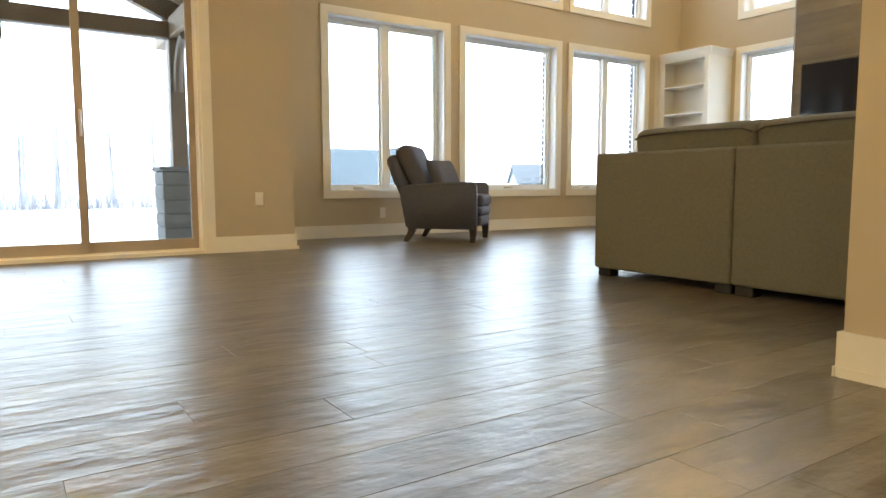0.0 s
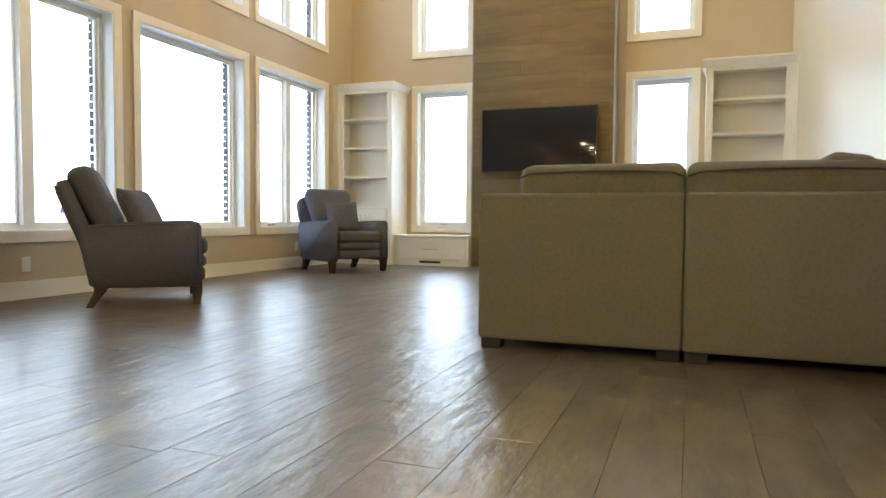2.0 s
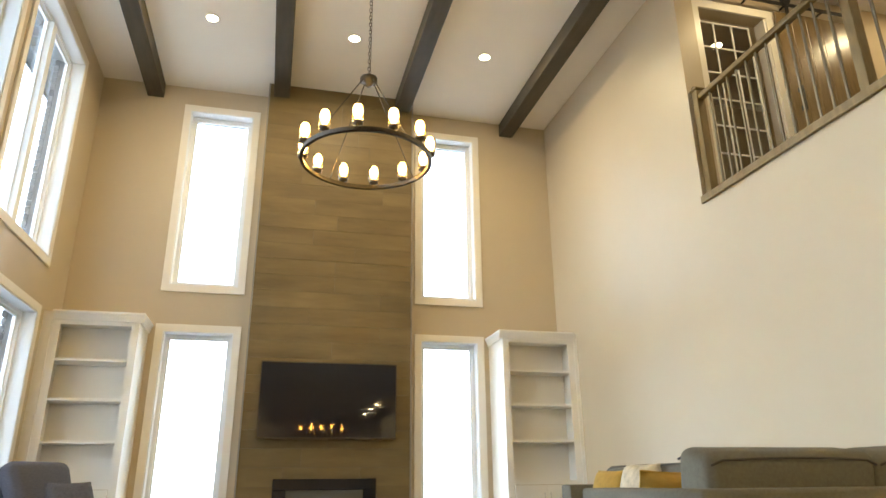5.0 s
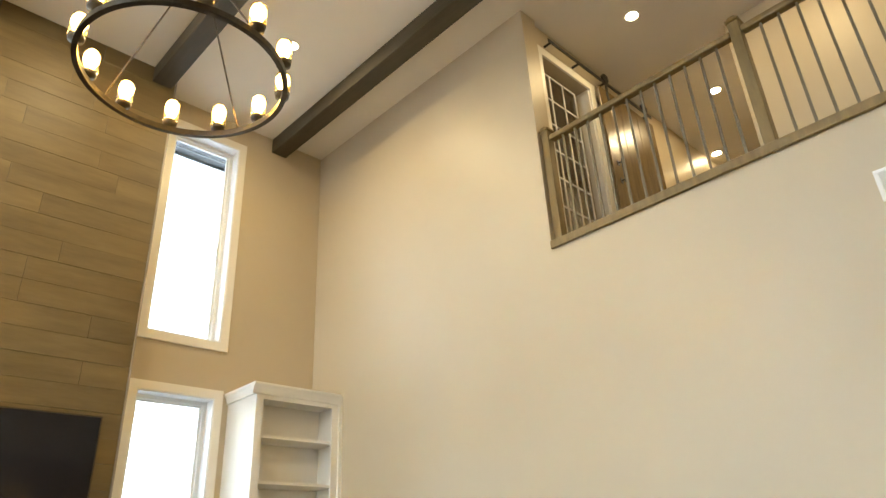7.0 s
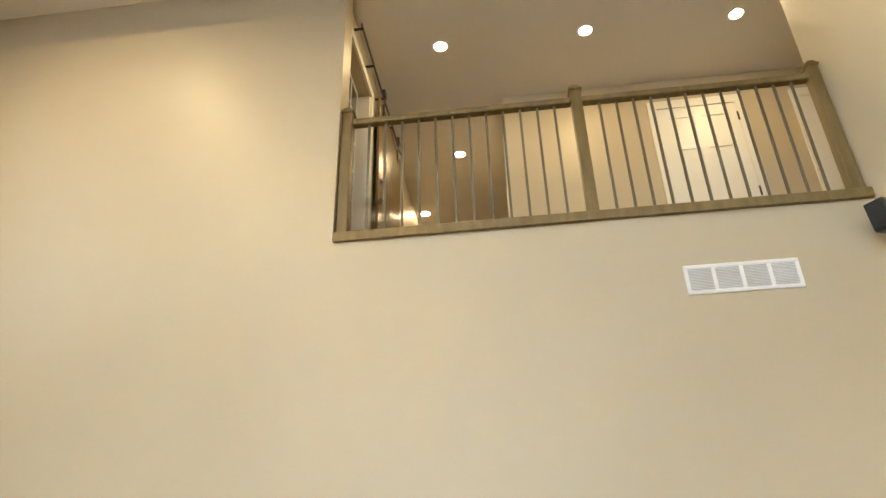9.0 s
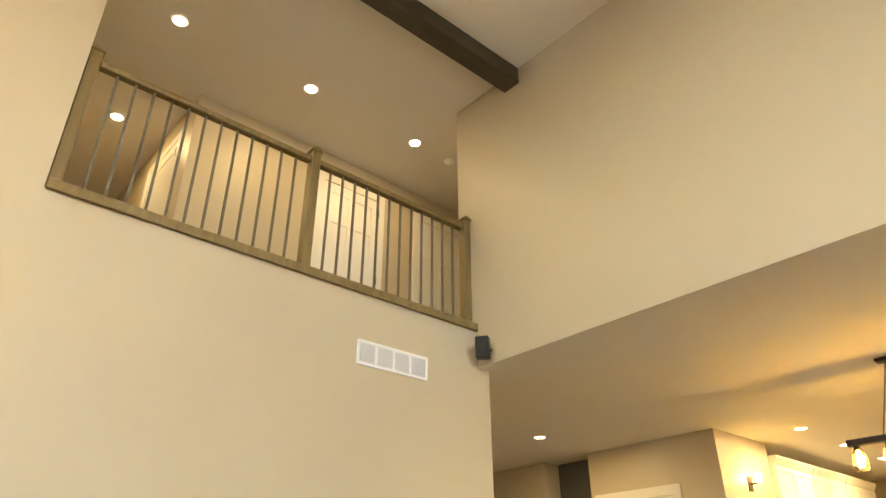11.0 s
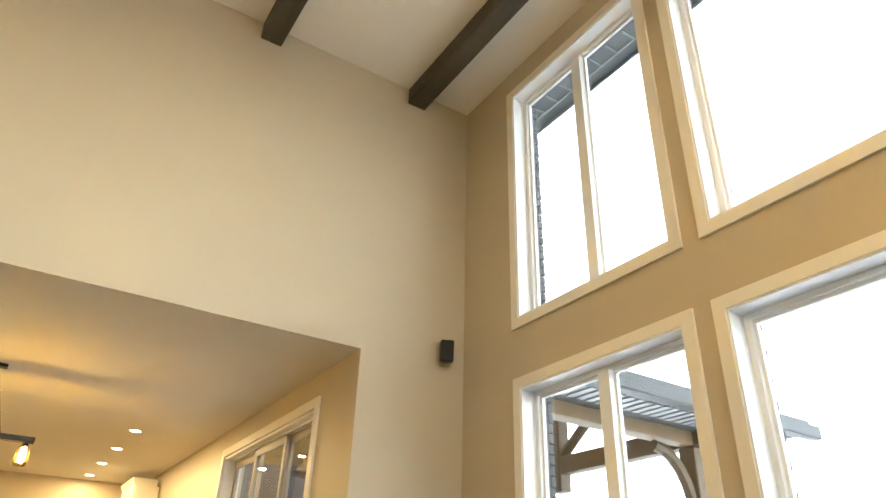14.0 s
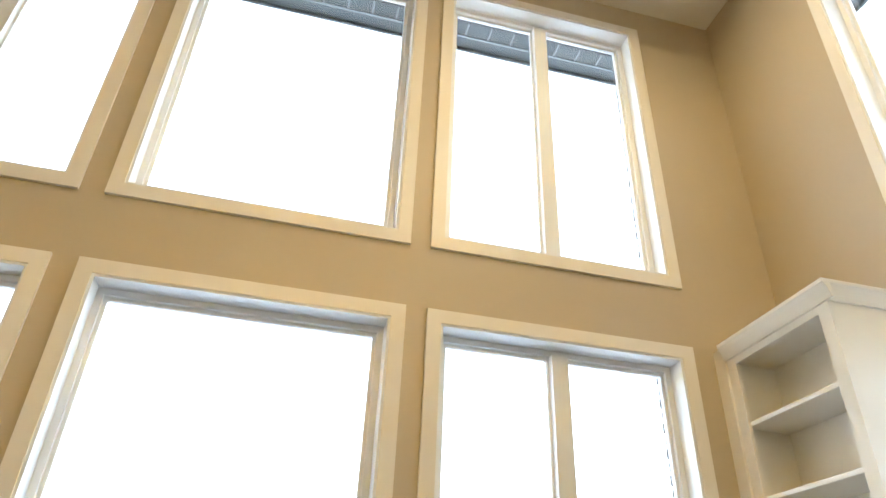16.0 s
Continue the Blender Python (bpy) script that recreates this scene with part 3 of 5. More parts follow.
def pillow(name, x, y, z, size, thick, rx, rz, material, label, category="throw pillow", group="", ry=0, w=None):
    p = new(name)
    p.matrix_world = pose(x, y, z, rx, ry, rz)
    tagged(p, label, category, group)
    bm = bmesh.new()
    cushion_mesh(bm, w or size, size, thick, 0.5, seg=14, pinch=0.06)
    part("cover", bm, material, p, smooth=True)
    bm = bmesh.new()
    hw, hh = (w or size) / 2, size / 2
    pts = []
    for k in range(32):
        s = k / 8
        u, v = ((-1 + 2 * (s % 1), -1), (1, -1 + 2 * (s % 1)), (1 - 2 * (s % 1), 1), (-1, 1 - 2 * (s % 1)))[int(s) % 4]
        pull = 1 - 0.06 * (1 - (u * v) ** 2)
        pts.append(Vector((u * hw * pull, v * hh * pull, 0)))
    sweep(bm, pts, 0.004, 5, True)
    part("seam", bm, material, p, smooth=True)
    return p


def armchair(x, y, turn, label):
    c = thing("recliner_armchair", x, y, 0, label, "armchair", "grey recliner armchairs", turn)
    for s in (-1, 1):
        bm = bmesh.new()
        tmp = bmesh.new()
        prism(tmp, [(-0.35, 0.135), (0.37, 0.13), (0.368, 0.585), (0.34, 0.602), (0.28, 0.605), (-0.25, 0.585), (-0.40, 0.565), (-0.42, 0.53), (-0.41, 0.45)], 0,
              s * 0.275 if s > 0 else -0.40, 0.40 if s > 0 else -0.275)
        bmesh.ops.recalc_face_normals(tmp, faces=tmp.faces)
        bmesh.ops.bevel(tmp, geom=tmp.edges[:], offset=0.02, segments=3, affect="EDGES", clamp_overlap=True)
        merge(bm, tmp)
        part("armrest", bm, GREYFAB, c, smooth=True)
    bm = bmesh.new()
    soft_box(bm, -0.272, 0.272, -0.33, 0.36, 0.17, 0.30, 0.02)
    part("seat_base", bm, GREYFAB, c, smooth=True)
    bm = bmesh.new()
    soft_box(bm, -0.270, 0.270, -0.22, 0.42, 0.355, 0.48, 0.045, 4)
    part("seat", bm, GREYFAB, c, smooth=True)
    bm = bmesh.new()
    soft_box(bm, -0.268, 0.268, 0.29, 0.41, 0.265, 0.352, 0.035, 3)
    soft_box(bm, -0.268, 0.268, 0.29, 0.40, 0.16, 0.262, 0.03, 3)
    part("footrest", bm, GREYFAB, c, smooth=True)
    lean = pose(0, -0.315, 0.42, 20, 0, 0)
    bm = bmesh.new()
    tmp = bmesh.new()
    prism(tmp, [(-0.30, 0.0), (0.30, 0.0), (0.33, 0.16), (0.37, 0.22), (0.37, 0.44), (0.31, 0.50), (-0.31, 0.50), (-0.37, 0.44), (-0.37, 0.22), (-0.33, 0.16)], 1, -0.10, 0.0)
    bmesh.ops.recalc_face_normals(tmp, faces=tmp.faces)
    bmesh.ops.bevel(tmp, geom=tmp.edges[:], offset=0.02, segments=2, affect="EDGES", clamp_overlap=True)
    merge(bm, tmp, lean)
    part("backrest", bm, GREYFAB, c, smooth=True)
    bm = bmesh.new()
    tmp = bmesh.new()
    soft_box(tmp, -0.268, 0.268, 0.0, 0.19, 0.06, 0.565, 0.08, 6)
    for v in tmp.verts:
        v.co.x *= 1 + 0.14 * min(1.0, max(0.0, (v.co.z - 0.2) / 0.15))
        v.co.y += 0.02 * math.sin(v.co.z * 9)
    merge(bm, tmp, lean)
    part("back_cushion", bm, GREYFAB, c, smooth=True)
    for s in (-1, 1):
        bm = bmesh.new()
        x = s * 0.402
        sweep(bm, [Vector((x, y, z)) for y, z in ((0.345, 0.15), (0.345, 0.57), (0.33, 0.585), (-0.24, 0.568), (-0.38, 0.55))], 0.0035, 5)
        part("arm_welt", bm, GREYFAB, c, smooth=True)
    bm = bmesh.new()
    tmp = bmesh.new()
    prism(tmp, [(-0.37, 0.15), (-0.31, 0.15), (-0.39, 0.60), (-0.46, 0.60)], 0, -0.27, 0.27)
    merge(bm, tmp)
    part("back_panel", bm, GREYFAB, c)
    for sx in (-1, 1):
        for fy in (-1, 1):
            bm = bmesh.new()
            x0 = sx * 0.345
            top, bot = (-0.285, -0.36) if fy < 0 else (0.33, 0.335)
            n1, n2 = 0.041, 0.025
            vs = [[bm.verts.new((x0 + a * r, yy + b * r, z)) for a, b in ((-1, -1), (1, -1), (1, 1), (-1, 1))]
                  for yy, z, r in ((top, 0.165, n1), ((top * 2 + bot) / 3 + 0.008, 0.10, (n1 + n2) / 2), (bot, 0.0, n2))]
            for a, b in zip(vs, vs[1:]):
                for i in range(4):
                    bm.faces.new((a[i], a[(i + 1) % 4], b[(i + 1) % 4], b[i]))
            bm.faces.new(vs[0])
            bm.faces.new(vs[-1][::-1])
            part("leg", bm, DARKWOOD, c, "dark tapered wooden leg")
    return c


def on_chair(x, y, turn, lx, ly, z, rx, rz, label, size=0.40):
    a = radians(turn)
    pillow("throw_pillow", x + lx * math.cos(a) - ly * math.sin(a), y + lx * math.sin(a) + ly * math.cos(a), z, size, 0.15,
           rx, turn + rz, GREYFAB, label, "throw pillow", "grey throw pillows")


armchair(-5.455, 4.215, -47, "grey tweed recliner armchair with dark legs under a tall window")
on_chair(-5.455, 4.215, -47, 0.03, -0.03, 0.645, 116, -22, "grey tweed square throw pillow on an armchair by windows", 0.42)
armchair(-5.54, 7.40, -121, "grey tweed recliner armchair with dark legs in a corner")
on_chair(-5.54, 7.40, -121, 0.05, 0.06, 0.64, 114, -10, "grey tweed square throw pillow on the corner armchair")


# ---- the sectional sofa ----
def sofa_section(name, x, y, turn, w, label, arm=0, cush=1, depth=0.98, arm_depth=0.0, corner=False):
    """A section of width w: its back on local y = 0, the seat towards +y."""
    s = thing(name, x, y, 0, label, "sofa section", "sectional sofa", turn)
    a0, a1 = (0.22 if arm < 0 else 0.0), (w - 0.22 if arm > 0 else w)
    outline = [(0.001, 0.0), (w - 0.001, 0.0), (w - 0.001, 0.20), (0.001, 0.20)]
    if arm:
        deep = (arm_depth or depth) + 0.02
        outline = [(0.001, 0.0), (w - 0.001, 0.0), (w - 0.001, 0.20), (0.215, 0.20), (0.215, deep), (0.001, deep)]
        if arm > 0:
            outline = [(w - x, y) for x, y in outline][::-1]
    tmp = bmesh.new()
    prism(tmp, outline, 2, 0.052, 0.762)
    bmesh.ops.recalc_face_normals(tmp, faces=tmp.faces)
    bmesh.ops.bevel(tmp, geom=tmp.edges[:], offset=0.02, segments=3, profile=0.5, affect="EDGES", clamp_overlap=True)
    bm = bmesh.new()
    merge(bm, tmp)
    part("back_and_arm" if arm else "backrest", bm, SOFAFAB, s, smooth=True)
    bm = bmesh.new()
    soft_box(bm, a0 + 0.003, a1 - 0.003, 0.205, depth, 0.05, 0.302, 0.02, 2)
    part("seat_base", bm, SOFAFAB, s, smooth=True)
    bm = bmesh.new()
    soft_box(bm, a0 + 0.006, a1 - 0.006, 0.21, depth + 0.015, 0.305, 0.515, 0.045, 4)
    part("seat", bm, SOFAFAB, s, smooth=True)
    if corner:
        bm = bmesh.new()
        soft_box(bm, w - 0.20, w - 0.003, 0.205, depth, 0.052, 0.762, 0.022, 3)
        part("side_backrest", bm, SOFAFAB, s, smooth=True)
        bm = bmesh.new()
        tmp = bmesh.new()
        soft_box(tmp, -0.38, 0.38, -0.11, 0.11, -0.17, 0.235, 0.06, 4)
        merge(bm, tmp, pose(w - 0.27, 0.62, 0.71, 8, 0, 90))
        part("back_cushion", bm, SOFAFAB, s, smooth=True)
    n = cush
    a1 -= 0.09 if corner else 0
    a0 -= 0.065 if arm < 0 else 0
    cw = (a1 - a0) / n
    for k in range(n):
        bm = bmesh.new()
        tmp = bmesh.new()
        soft_box(tmp, -cw / 2 + 0.001, cw / 2 - 0.001, -0.11, 0.11, -0.17, 0.215, 0.05, 4)
        for v in tmp.verts:
            v.co.z += 0.022 * math.cos(v.co.x / (cw / 2) * 1.3) * (1 if v.co.z > 0.05 else 0)
            v.co.y *= 1 + 0.25 * math.cos(v.co.x / (cw / 2) * 1.4) * math.cos(v.co.z * 6)
        place = pose(a0 + cw * (k + 0.5), 0.30, 0.69, 8, 0, 0)
        merge(bm, tmp, place)
        back = part("back_cushion", bm, SOFAFAB, s, smooth=True)
        for yy in (-0.112, 0.112):
            bm = bmesh.new()
            pts = []
            for i in range(17):
                xx = (-1 + 2 * i / 16) * (cw / 2 - 0.012)
                drop = 0.03 * max(0.0, (abs(xx) / (cw / 2) - 0.88) / 0.12) ** 2
                pts.append(place @ Vector((xx, yy * (0.93 + 0.25 * math.cos(xx / (cw / 2) * 1.4)), 0.182 - drop + 0.020 * math.cos(xx / (cw / 2) * 1.3))))
            sweep(bm, pts, 0.005)
            part("piping", bm, PIPING, back, smooth=True)
    for lx, ly in ((0.06, 0.075), (w - 0.06, 0.075), (0.06, depth - 0.08), (w - 0.06, depth - 0.08)):
        bm = bmesh.new()
        soft_box(bm, lx - 0.05, lx + 0.05, ly - 0.04, ly + 0.04, 0.0, 0.06, 0.004, 1)
        part("leg", bm, BLACK, s, "short dark block foot")
    return s


sofa_section("sofa_section", -2.577, 3.395, 0, 0.95, "grey taupe sofa section with a square armrest and cushion", arm=-1, depth=1.0, arm_depth=0.96)
sofa_section("sofa_section", -1.627, 3.395, 0, 0.930, "grey taupe sofa corner section beside the wall", arm=0, depth=1.0, corner=True)
sofa_section("sofa_section", -0.632, 4.40, 90, 1.0, "grey taupe sofa section along the long plain wall", arm=0, depth=0.98)
sofa_section("sofa_section", -0.632, 5.403, 90, 1.0, "grey taupe sofa section next to the chaise", arm=0, depth=0.98)
sofa_section("sofa_section", -0.632, 6.406, 90, 0.95, "grey taupe chaise end section reaching into the room", arm=1, depth=1.54, arm_depth=0.73)


pillow("throw_pillow", -2.15, 4.25, 0.615, 0.46, 0.16, 104, 8, MUSTARD, "mustard yellow square throw pillow on the grey sofa", group="sofa throw pillows")
pillow("throw_pillow", -1.15, 6.86, 0.68, 0.42, 0.16, 108, 100, MUSTARD, "mustard yellow square throw pillow on the chaise", group="sofa throw pillows")
pillow("throw_pillow", -1.16, 6.33, 0.70, 0.46, 0.17, 106, 95, FUR, "cream shaggy fur throw pillow beside a mustard pillow", group="sofa throw pillows")


pillow("throw_pillow", -1.97, 4.06, 0.665, 0.36, 0.13, 100, -6, FUR, "cream shaggy fur throw pillow showing over the sofa back", group="sofa throw pillows", ry=42)


# ---- chandelier ----
def chandelier():
    X, Y = -3.48, 5.85
    c = thing("ring_chandelier", X, Y, H, "dark iron ring chandelier with twelve lit glass candle shades", "chandelier")
    zr = 3.125 - H
    bm = bmesh.new()
    lathe(bm, [(0.480, zr), (0.506, zr), (0.506, zr + 0.034), (0.480, zr + 0.034)], seg=72, close=True)
    part("ring", bm, IRON, c)
    bm = bmesh.new()
    lathe(bm, [(0.0, 0.0), (0.065, 0.0), (0.065, -0.02), (0.02, -0.035), (0.0, -0.035)], seg=20)
    part("ceiling_canopy", bm, IRON, c, smooth=True)
    zh = 3.86 - H
    bm = bmesh.new()
    lathe(bm, [(0.0, zh + 0.06), (0.02, zh + 0.055), (0.025, zh + 0.03), (0.07, zh + 0.02), (0.07, zh - 0.01), (0.03, zh - 0.025), (0.025, zh - 0.05), (0.0, zh - 0.055)], seg=20)
    part("hub", bm, IRON, c, smooth=True)
    bm = bmesh.new()
    z, k = -0.03, 0
    while z > zh + 0.08:
        tmp = bmesh.new()
        pts = [Vector((0.010 * math.cos(t), 0, 0.022 * math.sin(t))) for t in [2 * math.pi * i / 8 for i in range(8)]]
        for a, b in zip(pts, pts[1:] + pts[:1]):
            tube(tmp, a, b, 0.0028, seg=5)
        merge(bm, tmp, pose(0, 0, z - 0.02, 0, 0, 90 * (k % 2)))
        z -= 0.036
        k += 1
    tube(bm, (0.012, 0, 0), (0.012, 0, zh), 0.0022, seg=5)
    part("chain", bm, IRON, c)
    for k in range(4):
        a = math.pi / 2 * k + math.pi / 12 + 0.26
        bm = bmesh.new()
        tube(bm, (0.05 * math.cos(a), 0.05 * math.sin(a), zh), (0.482 * math.cos(a), 0.482 * math.sin(a), zr + 0.03), 0.005, seg=8)
        part("rod", bm, IRON, c)
    for k in range(12):
        a = math.pi / 2 + math.pi / 12 + k * math.pi / 6
        x, y = 0.494 * math.cos(a), 0.494 * math.sin(a)
        bm = bmesh.new()
        lathe(bm, [(0.0, zr + 0.035), (0.012, zr + 0.04), (0.016, zr + 0.045), (0.036, zr + 0.05), (0.040, zr + 0.072), (0.016, zr + 0.074), (0.014, zr + 0.10), (0.0, zr + 0.10)], x, y, 14)
        cup = part("lamp_holder", bm, IRON, c, smooth=True)
        bm = bmesh.new()
        lathe(bm, [(0.038, zr + 0.073), (0.041, zr + 0.076), (0.041, zr + 0.196), (0.039, zr + 0.196), (0.039, zr + 0.076)], x, y, 18, close=True)
        sh = part("glass_shade", bm, SHADE, cup, "clear cylindrical glass shade", smooth=True)
        sh.visible_shadow = False
        bm = bmesh.new()
        lathe(bm, [(0.0, zr + 0.095), (0.012, zr + 0.095), (0.018, zr + 0.105), (0.028, zr + 0.125), (0.0315, zr + 0.15), (0.028, zr + 0.172), (0.014, zr + 0.186), (0.0, zr + 0.188)], x, y, 12)
        part("bulb", bm, BULB, cup, "glowing warm bulb", smooth=True)


chandelier()


# ---- pot lights ----
def pot_light(x, y, z, label, group, power=9.0):
    p = thing("recessed_light", x, y, z, label, "recessed light", group)
    bm = bmesh.new()
    lathe(bm, [(0.058, -0.001), (0.075, -0.001), (0.078, -0.004), (0.074, -0.008), (0.058, -0.008)], seg=28, close=True)
    part("rim", bm, TRIM, p, smooth=True)
    bm = bmesh.new()
    lathe(bm, [(0.0, -0.004), (0.058, -0.004)], seg=24)
    part("lens", bm, POT, p, "bright warm white lens")
    if power:
        d = bpy.data.lights.new("recessed_lamp", "AREA")
        d.shape, d.size, d.energy, d.color = "DISK", 0.11, power, (1.0, 0.69, 0.33)
        lamp = new("recessed_lamp", d)
        lamp.matrix_world = pose(x, y, z - 0.012)


for x in (-4.965, -3.44, -1.905):
    pot_light(x, 7.58, H, "lit round recessed light in the tall white ceiling", "great room recessed lights", POW * 0.75)
for y in (5.154, 3.827, 2.501):
    pot_light(0.306, y, H + 0.002, "lit round recessed light in the loft ceiling", "loft recessed lights", POW * 0.34)
pot_light(2.0, 5.14, H + 0.002, "lit round recessed light in the loft corridor ceiling", "loft recessed lights", POW * 0.32)
pot_light(3.23, 5.72, H + 0.002, "lit round recessed light far down the loft corridor", "loft recessed lights", POW * 0.08)
pot_light(0.64, 6.75, H + 0.002, "lit round recessed light in the bathroom ceiling", "loft recessed lights", POW * 0.25)
pot_light(0.765, 0.23, H1 + 0.012, "lit round recessed light in the dining room ceiling", "kitchen recessed lights", POW * 0.8)
for x, ys in ((-1.37, (-1.66, -2.89, -4.11)), (-4.46, (-1.67, -2.90, -4.12, -5.34))):
    for y in ys:
        pot_light(x, y, H1 + 0.012, "lit round recessed light in the kitchen ceiling", "kitchen recessed lights", POW * 0.8)
bm = bmesh.new()
lathe(bm, [(0.0, -0.04), (0.04, -0.035), (0.055, -0.02), (0.06, 0.0), (0.0, 0.0)], 0, 0, 20)
sd = link("smoke_detector", bm, TRIM, True)
sd.location = (0.314, 1.98, H + 0.002)
tagged(sd, "round white smoke detector on the loft ceiling", "smoke detector")


# ---- loft railing ----
def railing():
    r = thing("loft_railing", XR + 0.02, 2.48, H2, "stained oak loft railing with grey metal balusters", "railing")
    L = 5.81 - 2.485
    bm = bmesh.new()
    soft_box(bm, -0.022, 0.20, 0.006, L, 0.0, 0.05, 0.006, 1)
    part("base_board", bm, OAK, r)
    bm = bmesh.new()
    soft_box(bm, -0.050, -0.0225, 0.006, L, -0.015, 0.052, 0.004, 1)
    part("fascia", bm, OAK, r)
    posts = (0.045, 1.645, L - 0.04)
    for k, y in enumerate(posts):
        bm = bmesh.new()
        soft_box(bm, 0.015, 0.095, y - 0.037, y + 0.037, 0.05, 1.09, 0.004, 1)
        post = part("newel_post", bm, OAK, r)
        bm = bmesh.new()
        soft_box(bm, 0.003, 0.107, y - 0.048, y + 0.048, 1.09, 1.113, 0.006, 1)
        tmp = bmesh.new()
        prism(tmp, [(y - 0.04, 1.113), (y + 0.04, 1.113), (y + 0.018, 1.130), (y - 0.018, 1.130)], 0, 0.012, 0.098)
        merge(bm, tmp)
        part("post_cap", bm, OAK, post)
    for a, b in ((posts[0] + 0.037, posts[1] - 0.037), (posts[1] + 0.037, posts[2] - 0.037)):
        bm = bmesh.new()
        soft_box(bm, 0.022, 0.088, a, b, 0.985, 1.035, 0.012, 2)
        part("handrail", bm, OAK, r)
        n = 12
        for i in range(1, n + 1):
            y = a + (b - a) * i / (n + 1)
            bm = bmesh.new()
            box(bm, 0.0485, 0.0615, y - 0.0085, y + 0.0085, 0.05, 0.986)
            part("baluster", bm, GREYMETAL, r)


railing()


# ---- wall vent, speakers, outlets ----
def wall_vent():
    v = thing("return_air_vent", XR, 3.349, 2.587, "white return air vent with four grilles on a tan wall", "air vent")
    w, h = 0.325, 0.093
    bm = bmesh.new()
    box(bm, -0.004, -0.001, -w + 0.02, w - 0.02, -h + 0.02, h - 0.02)
    part("backing", bm, VENTBACK, v)
    bm = bmesh.new()
    for a, b, c, d in ((-w, w, h - 0.022, h), (-w, w, -h, -h + 0.022)):
        soft_box(bm, -0.012, 0, a, b, c, d, 0.003, 1)
    for y in (-w + 0.011, -w / 2 + 0.005, 0, w / 2 - 0.005, w - 0.011):
        box(bm, -0.011, 0, y - 0.011, y + 0.011, -h + 0.022, h - 0.022)
    part("frame", bm, VENTM, v)
    bm = bmesh.new()
    for i in range(15):
        z = -h + 0.026 + i * (2 * h - 0.05) / 14
        box(bm, -0.009, -0.004, -w + 0.022, w - 0.022, z - 0.002, z + 0.002)
    part("slats", bm, VENTM, v)


wall_vent()


def speaker(x, turn, label):
    s = thing("wall_speaker", x, YF, 2.83, label, "loudspeaker", "wall loudspeakers")
    m = pose(0, 0.09, 0, -8, 0, turn)
    bm = bmesh.new()
    tmp = bmesh.new()
    soft_box(tmp, -0.056, 0.056, -0.055, 0.05, -0.09, 0.09, 0.012, 2)
    merge(bm, tmp, m)
    part("cabinet", bm, BLACK, s, smooth=True)
    bm = bmesh.new()
    tmp = bmesh.new()
    soft_box(tmp, -0.050, 0.050, 0.051, 0.057, -0.083, 0.083, 0.002, 1)
    merge(bm, tmp, m)
    part("grille", bm, mat("speaker_cloth", (0.025, 0.025, 0.025), 0.95, bump=0.4, bump_scale=400), s)
    bm = bmesh.new()
    tube(bm, (0, 0, 0), (0, 0.05, 0), 0.015)
    part("mount", bm, BLACK, s)


speaker(-0.72, 35, "small black loudspeaker on the tan wall below a railing")
speaker(-6.10, -25, "small black loudspeaker on the tan wall near windows")


def outlet(x, y, z, nx, ny, label="white double wall outlet on a tan wall"):
    o = thing("wall_outlet", x, y, z, label, "wall outlet", "wall outlets", math.degrees(math.atan2(ny, nx)))
    bm = bmesh.new()
    soft_box(bm, 0, 0.006, -0.036, 0.036, -0.058, 0.058, 0.003, 1)
    part("plate", bm, TRIM, o)
    for zz in (-0.022, 0.022):
        bm = bmesh.new()
        soft_box(bm, 0.006, 0.008, -0.017, 0.017, zz - 0.014, zz + 0.014, 0.001, 1)
        for yy in (-0.006, 0.006):
            box(bm, 0.0078, 0.0083, yy - 0.001, yy + 0.001, zz - 0.004, zz + 0.006)
        part("socket", bm, WHITE, o)


outlet(XL, 3.90, 0.262, 1, 0)
outlet(XL, 7.585, 0.268, 1, 0)
outlet(XD, 2.165, 0.455, 1, 0)


# ---- the loft's doors ----
def loft_door(y0, y1, label):
    d = thing("loft_door", 1.1, y0, H2, label, "interior door", "white loft doors")
    w = y1 - y0
    bm = bmesh.new()
    box(bm, -0.02, 0, -0.08, 0, 0, 2.12)
    box(bm, -0.02, 0, w, w + 0.08, 0, 2.12)
    box(bm, -0.02, 0, -0.08, w + 0.08, 2.12, 2.21)
    part("casing", bm, TRIM, d)
    bm = bmesh.new()
    x0, x1 = -0.016, -0.002
    rails = (0.005, 0.22, 0.95, 1.10, 1.62, 1.72, 1.99, 2.11)
    for a, b in zip(rails[::2], rails[1::2]):
        box(bm, x0, x1, 0.10, w - 0.10, a, b)
    for a, b in ((0.002, 0.10), (w - 0.10, w - 0.002)):
        box(bm, x0, x1, a, b, 0.005, 2.11)
    for a, b in zip(rails[1::2], rails[2::2]):
        box(bm, x0, x1, w / 2 - 0.04, w / 2 + 0.04, a, b)
    box(bm, -0.008, -0.001, 0.09, w - 0.09, 0.1, 2.05)
    part("leaf", bm, WHITE, d)
    bm = bmesh.new()
    tube(bm, (-0.016, w - 0.05, 0.97), (-0.06, w - 0.05, 0.97), 0.01)
    tube(bm, (-0.06, w - 0.05, 0.97), (-0.06, w - 0.17, 0.97), 0.008)
    part("handle", bm, BLACK, d, "black lever handle")
    bm = bmesh.new()
    for z in (0.2, 1.05, 1.9):
        box(bm, -0.022, -0.016, -0.006, 0.01, z, z + 0.10)
    part("hinges", bm, BLACK, d, "black hinges")


loft_door(2.40, 3.14, "closed white panelled loft door with black hardware")
loft_door(1.06, 1.80, "closed white panelled door deeper in the loft")


